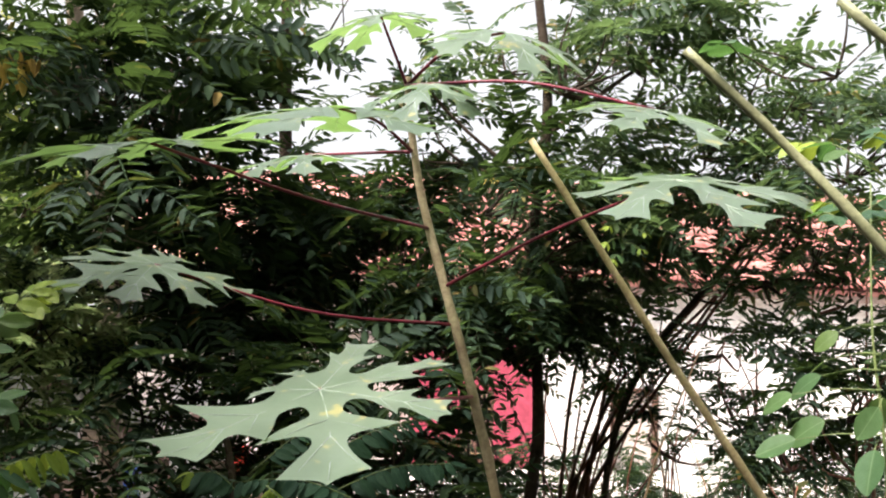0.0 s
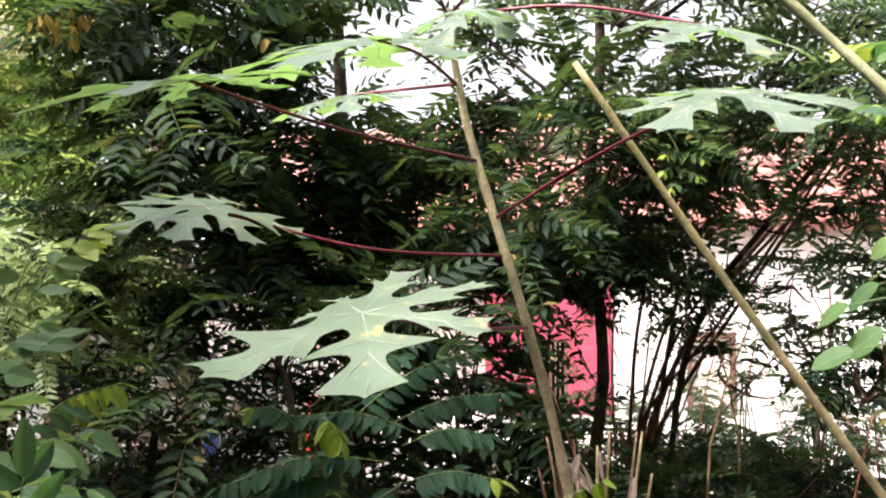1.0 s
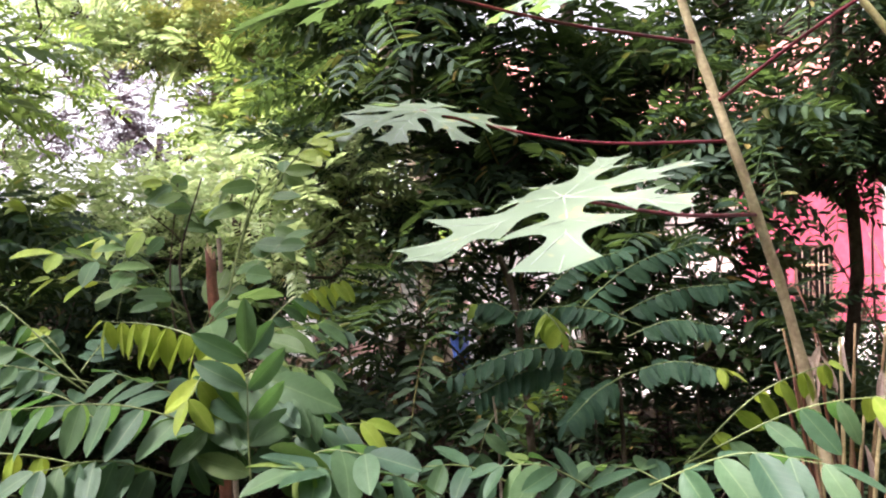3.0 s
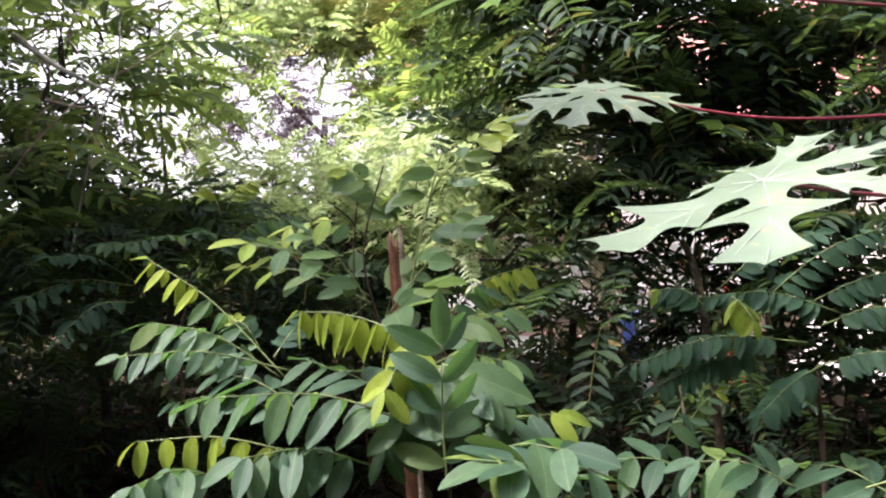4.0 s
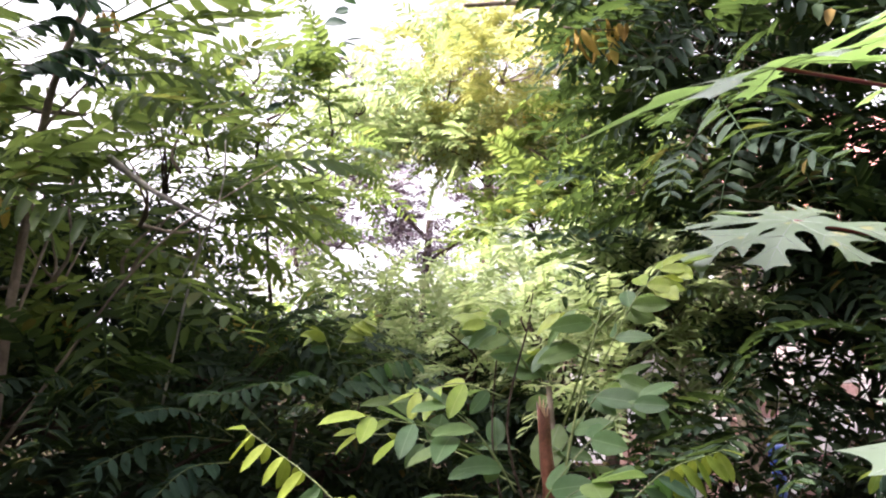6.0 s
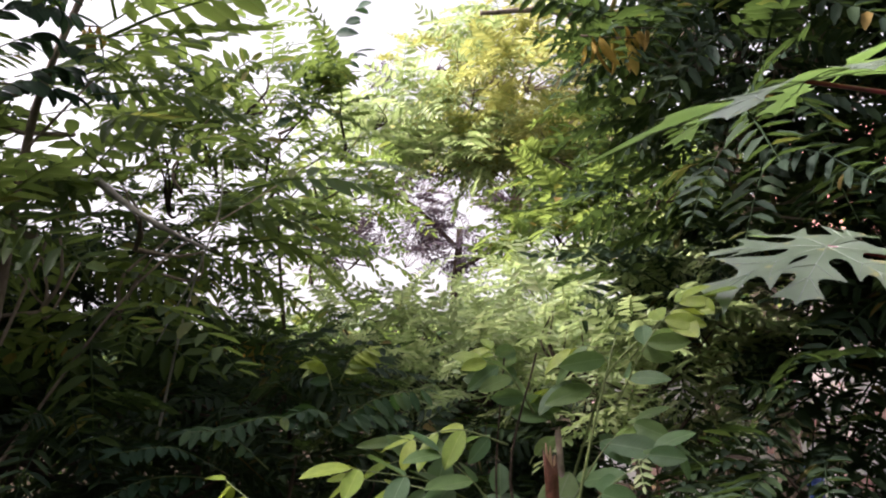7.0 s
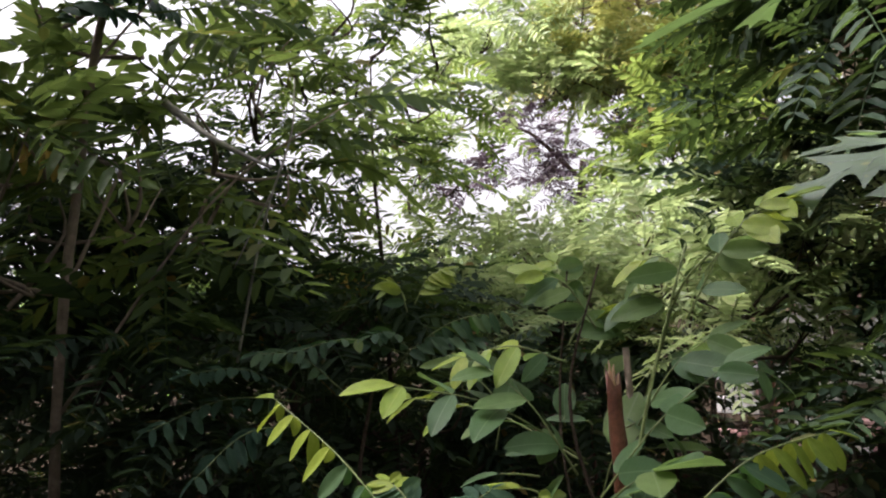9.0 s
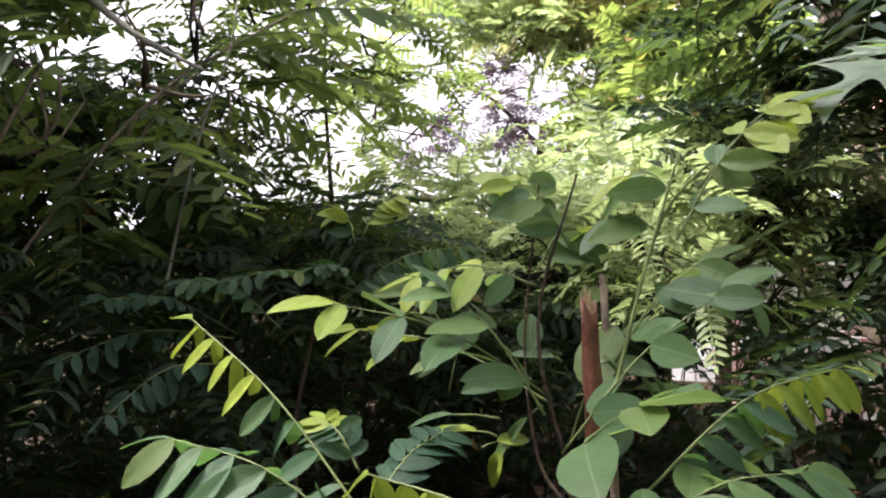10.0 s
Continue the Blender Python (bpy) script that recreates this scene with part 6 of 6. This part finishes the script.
for i in range(22):
    x, y, h = bx + r.uniform(-0.1, 0.1), by + r.uniform(-0.1, 0.14), r.uniform(0.5, 1.05)
    lean = (x - bx) * 0.8 + r.uniform(-.08, .06)
    stem_part("stalk", [(x, y, -0.02), (x + lean * 0.3 + r.uniform(-.02, .02), y, h * 0.45), (x + lean, y, h)], r.uniform(0.007, 0.013), 0.004, M[r.choice(("dry_stalk", "dry_stalk", "dry_pole", "bark_red"))], dry, sides=6, steps=4, wobble=0.3, knots=0.12)
for i in range(9):
    a = V3((bx + r.uniform(-.12, .2), by - .1, r.uniform(0.55, 0.95)))
    b = a + V3((r.uniform(-.15, .15), -.03, -r.uniform(.08, .25)))
    ob = part("dead_leaf", LEAFLETS["dead"], dry)
    ob.matrix_basis = look(a, b, r.uniform(0, 180)) @ pose(0, 0, 0, 0, 90, 0) @ Matrix.Diagonal((0.13, 0.06, 0.05, 1))

withered((-3.61, 3.92, 1.43), 48, 0.14, 0.5, 335, "withered orange leaves caught among the green thicket")
withered((-3.59, 2.79, 1.57), 15, 0.07, 0.4, 25, "withered yellow leaves on a twig")
withered((-1.62, 3.56, 2.52), 12, 0.07, 0.5, 1085, "drooping yellow withered leaves under the shade tree")
withered((-1.54, 3.58, 2.55), 9, 0.06, 0.45, 1130, "drooping yellow withered leaves under the shade tree")
withered((-3.5, 7.19, 3.02), 15, 0.1, 0.5, 1020, "withered yellow leaves on a twig")
withered((-2.9, 1.93, 1.95), 12, 0.06, 0.4, 45, "withered orange leaves on a twig")
withered((-2.67, 2.22, 2.5), 6, 0.04, 0.35, 150, "withered orange leaves on a twig")
withered((0.45, 4.29, 2.29), 9, 0.06, 0.25, 885, "withered yellow leaves on a twig")
withered((1.26, 4.46, 1.99), 9, 0.06, 0.25, 1160, "withered yellow leaves on a twig")

# ---- the house ----
house = thing("house", (2.0, 12.0, 0), "low pink and white house with a red tiled roof", "house")
for x0, z0, x1, z1 in ((0.42, -0.1, 1.02, 2.5), (1.46, -0.1, 2.02, 2.5), (1.02, -0.1, 1.46, 0.08), (1.02, 0.98, 1.46, 2.5)):
    bm_part("front_wall", box_bm(x0, 12.0, z0, x1, 12.15, z1), M["pink_paint"], house, "salmon-pink painted wall")
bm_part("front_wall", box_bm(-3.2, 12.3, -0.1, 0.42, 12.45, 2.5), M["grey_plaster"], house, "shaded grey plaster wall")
bm_part("side_wall", box_bm(0.42, 12.15, -0.1, 0.57, 15.5, 2.5), M["pink_paint"], house)
bm_part("side_wall", box_bm(1.87, 12.15, -0.1, 2.02, 13.0, 2.5), M["pink_paint"], house)
bm_part("back_wall", box_bm(-3.2, 15.5, -0.1, 8.2, 15.65, 2.5), M["grey_plaster"], house)
for x0, z0, x1, z1 in ((2.02, -0.1, 2.97, 2.5), (3.59, -0.1, 8.2, 2.5), (2.97, 1.07, 3.59, 2.5)):
    bm_part("front_wall", box_bm(x0, 12.06, z0, x1, 12.2, z1), M["white_paint"], house, "white painted wall in bright daylight")
bm_part("side_wall", box_bm(8.05, 12.2, -0.1, 8.2, 15.5, 2.5), M["white_paint"], house)
# Dark sheet added close behind the window so its opening reads as unlit.
bm_part("inner_wall", box_bm(0.57, 12.55, -0.04, 1.87, 12.62, 2.5), M["room_shade"], house)
bm_part("floor", box_bm(-3.2, 12.15, -0.1, 8.2, 15.5, -0.04), M["room_shade"], house)
bm_part("ceiling", box_bm(-3.2, 12.15, 2.5, 8.2, 15.6, 2.56), M["grey_plaster"], house)
door = bm_part("door", box_bm(3.03, 12.1, -0.05, 3.53, 12.15, 1.0, 0.01), M["grey_plaster"], house, "weathered low door")
for x0, z0, x1, z1 in ((2.97, -0.05, 3.03, 1.0), (3.53, -0.05, 3.59, 1.0), (2.97, 1.0, 3.59, 1.06)):
    bm_part("door_frame", box_bm(x0, 12.02, z0, x1, 12.17, z1, 0.004), M["wood_frame"], door, "brown wooden frame")
window = bm_part("window", box_bm(1.02, 11.98, 0.04, 1.46, 12.13, 0.09, 0.005), M["wood_frame"], house, "barred window without light behind")
for x0, z0, x1, z1 in ((1.02, 0.09, 1.06, 0.98), (1.42, 0.09, 1.46, 0.98), (1.06, 0.94, 1.42, 0.98), (1.225, 0.09, 1.255, 0.94)):
    bm_part("frame", box_bm(x0, 12.02, z0, x1, 12.1, z1, 0.003), M["wood_frame"], window)
for x in (1.12, 1.18, 1.3, 1.36):
    v, fc = tube([V3((x, 12.0, 0.09)), V3((x, 12.0, 0.5)), V3((x, 12.0, 0.94))], 0.007, 0.007, 6)
    part("grille_bar", mesh_from("grille_bar", v, fc, M["iron"]), window)
for z in (0.18, 0.74):
    v, fc = tube([V3((1.06, 12.0, z)), V3((1.24, 12.0, z)), V3((1.42, 12.0, z))], 0.011, 0.011, 6)
    part("grille_bar", mesh_from("grille_bar", v, fc, M["dry_stalk"]), window, "straw-coloured cross bar")
bm_part("fascia", box_bm(-3.5, 11.82, 2.27, 8.5, 11.86, 2.4, 0.006), M["eave_board"], house, "weathered brown fascia board")
bm_part("soffit", box_bm(-3.5, 11.86, 2.36, 8.5, 12.8, 2.4), M["eave_board"], house)
# The vent's dark backing paints the shade between its slats.
vent = bm_part("vent", box_bm(-0.64, 12.26, 1.64, -0.02, 12.3, 1.83, 0.005), M["room_shade"], house, "white slatted air vent")
for i in range(8):
    bm_part("slat", box_bm(-0.63 + i * 0.078, 12.23, 1.65, -0.582 + i * 0.078, 12.265, 1.82), M["white_paint"], vent)
# roof slopes with a ridge, and its courses of tiles
roof = part("roof", mesh_from("roof", [(-3.5, 11.8, 2.42), (8.5, 11.8, 2.42), (8.5, 14, 4.0), (-3.5, 14, 4.0), (8.5, 16.2, 2.5), (-3.5, 16.2, 2.5), (-3.5, 14, 3.9), (8.5, 14, 3.9), (-3.5, 11.8, 2.36), (8.5, 11.8, 2.36), (8.5, 16.2, 2.44), (-3.5, 16.2, 2.44)],
            [(0, 1, 2, 3), (3, 2, 4, 5), (8, 6, 7, 9), (6, 11, 10, 7), (0, 8, 9, 1), (4, 10, 11, 5), (1, 9, 7, 2), (2, 7, 10, 4), (0, 3, 6, 8), (3, 5, 11, 6)], M["roof_tile"], False), house)
tv, tf = [], []
for i in range(7):
    for k in range(2):
        tv.append((-0.13 + i * 0.0433, 0.0 if k == 0 else 0.34, 0.02 + 0.03 * math.sin(i / 6 * math.pi) + (0.018 if k == 0 else 0.0)))
for i in range(6):
    a = i * 2
    tf.append((a, a + 2, a + 3, a + 1))
for i in range(7):
    x, y, z = tv[i * 2]
    tv.append((x, y, z - 0.022))
for i in range(6):
    tf.append((14 + i, 15 + i, i * 2 + 2, i * 2))
tile_mesh = mesh_from("tile", tv, tf, M["roof_tile"])
slope = math.atan2(1.58, 2.2)
for row in range(9):
    for col in range(32):
        y, z = 11.77 + row * 0.3 * math.cos(slope), 2.425 + row * 0.3 * math.sin(slope)
        ob = new("tile", tile_mesh)
        ob.parent = roof
        ob.matrix_basis = pose(-0.2 + col * 0.262, y, z, math.degrees(slope), 0, 0) @ pose(0, 0, 0, random.uniform(-1.5, 1.5), random.uniform(-2, 2), random.uniform(-2, 2))

# ---- pale yard before the house, a broken concrete slab ----
bm = bmesh.new()
bmesh.ops.create_grid(bm, x_segments=60, y_segments=26, size=1, matrix=Matrix.Translation((4.3, 9.6, 0.05)) @ Matrix.Diagonal((5.2, 2.35, 1, 1)))
for v in bm.verts:
    v.co.z += 0.012 * noise.noise(v.co * 1.3) + (0.05 * noise.noise(v.co * 4) - 0.12 if v.is_boundary else 0)
yard = bm_part("pavement", bm, M["yard"], None, "pale dusty concrete yard before the house", True)
tagged(yard, category="pavement", kind="structure")

# ---- small things behind the shrubs ----


yard_wall = thing("yard_wall", (-2.76, 7.83, 0), "low broken pink brick wall patched with white", "wall")
for i in range(9):
    for k in range(11):
        if random.Random(i * 31 + k).random() < 0.2:
            continue
        x = -2.76 - 1.0 + k * 0.24 + (i % 2) * 0.12
        bm_part("brick", box_bm(x, 7.83, i * 0.13, x + 0.225, 7.94, i * 0.13 + 0.12, 0.006), M["white_paint" if random.Random(i * 7 + k * 3).random() < 0.6 else "brick"], yard_wall)

ob = tagged(thing("barrel", (-1.87, 7.09, 0), "blue plastic barrel behind the shrubs", "barrel"))
stem_part("body", [(-1.87, 7.09, 0), (-1.87, 7.09, 0.15), (-1.87, 7.09, 0.44), (-1.87, 7.09, 0.52)], 0.1, 0.093, M["blue"], ob, sides=18, wobble=0.02)
stem_part("rim", [(-1.87, 7.09, 0.51), (-1.87, 7.09, 0.53), (-1.87, 7.09, 0.55)], 0.105, 0.105, M["blue"], ob, sides=18, wobble=0)
ob = tagged(thing("bucket", (-1.52, 6.08, 0), "white pail standing behind the shrubs", "bucket"))
stem_part("body", [(-1.52, 6.08, 0), (-1.52, 6.08, 0.06), (-1.52, 6.08, 0.17), (-1.52, 6.08, 0.20)], 0.07, 0.065, M["white_paint"], ob, sides=18, wobble=0.02)
stem_part("rim", [(-1.52, 6.08, 0.19), (-1.52, 6.08, 0.21), (-1.52, 6.08, 0.23)], 0.074, 0.074, M["white_paint"], ob, sides=18, wobble=0)
ob = tagged(thing("barrel", (-1.01, 6.74, 0), "red plastic drum behind the shrubs", "barrel"))
stem_part("body", [(-1.01, 6.74, 0), (-1.01, 6.74, 0.22), (-1.01, 6.74, 0.63), (-1.01, 6.74, 0.74)], 0.06, 0.056, M["red"], ob, sides=18, wobble=0.02)
stem_part("rim", [(-1.01, 6.74, 0.73), (-1.01, 6.74, 0.75), (-1.01, 6.74, 0.77)], 0.063, 0.063, M["red"], ob, sides=18, wobble=0)

# ---- distant woods ----
r = np.random.default_rng(5)
rows = []
for i in range(60):
    a, d = radians(-70 + i * 3.1 + r.uniform(-1, 1)), r.uniform(24, 34)
    hgt = r.uniform(1.2, 1.7)
    for k in range(2):
        rows.append((-math.sin(a) * d + r.uniform(-1, 1), math.cos(a) * d, hgt * (0.35 + 0.4 * k), 1.4, 1.2, hgt * 0.35, 60))
v, q, _ = foliage(rows, BROAD, 77, 2.0)
woods = new("distant_woods", mesh_quads("distant_woods", v, q, M["leaf_mid"]))
tagged(woods, "distant line of green trees and scrub", "woods", kind="stuff")
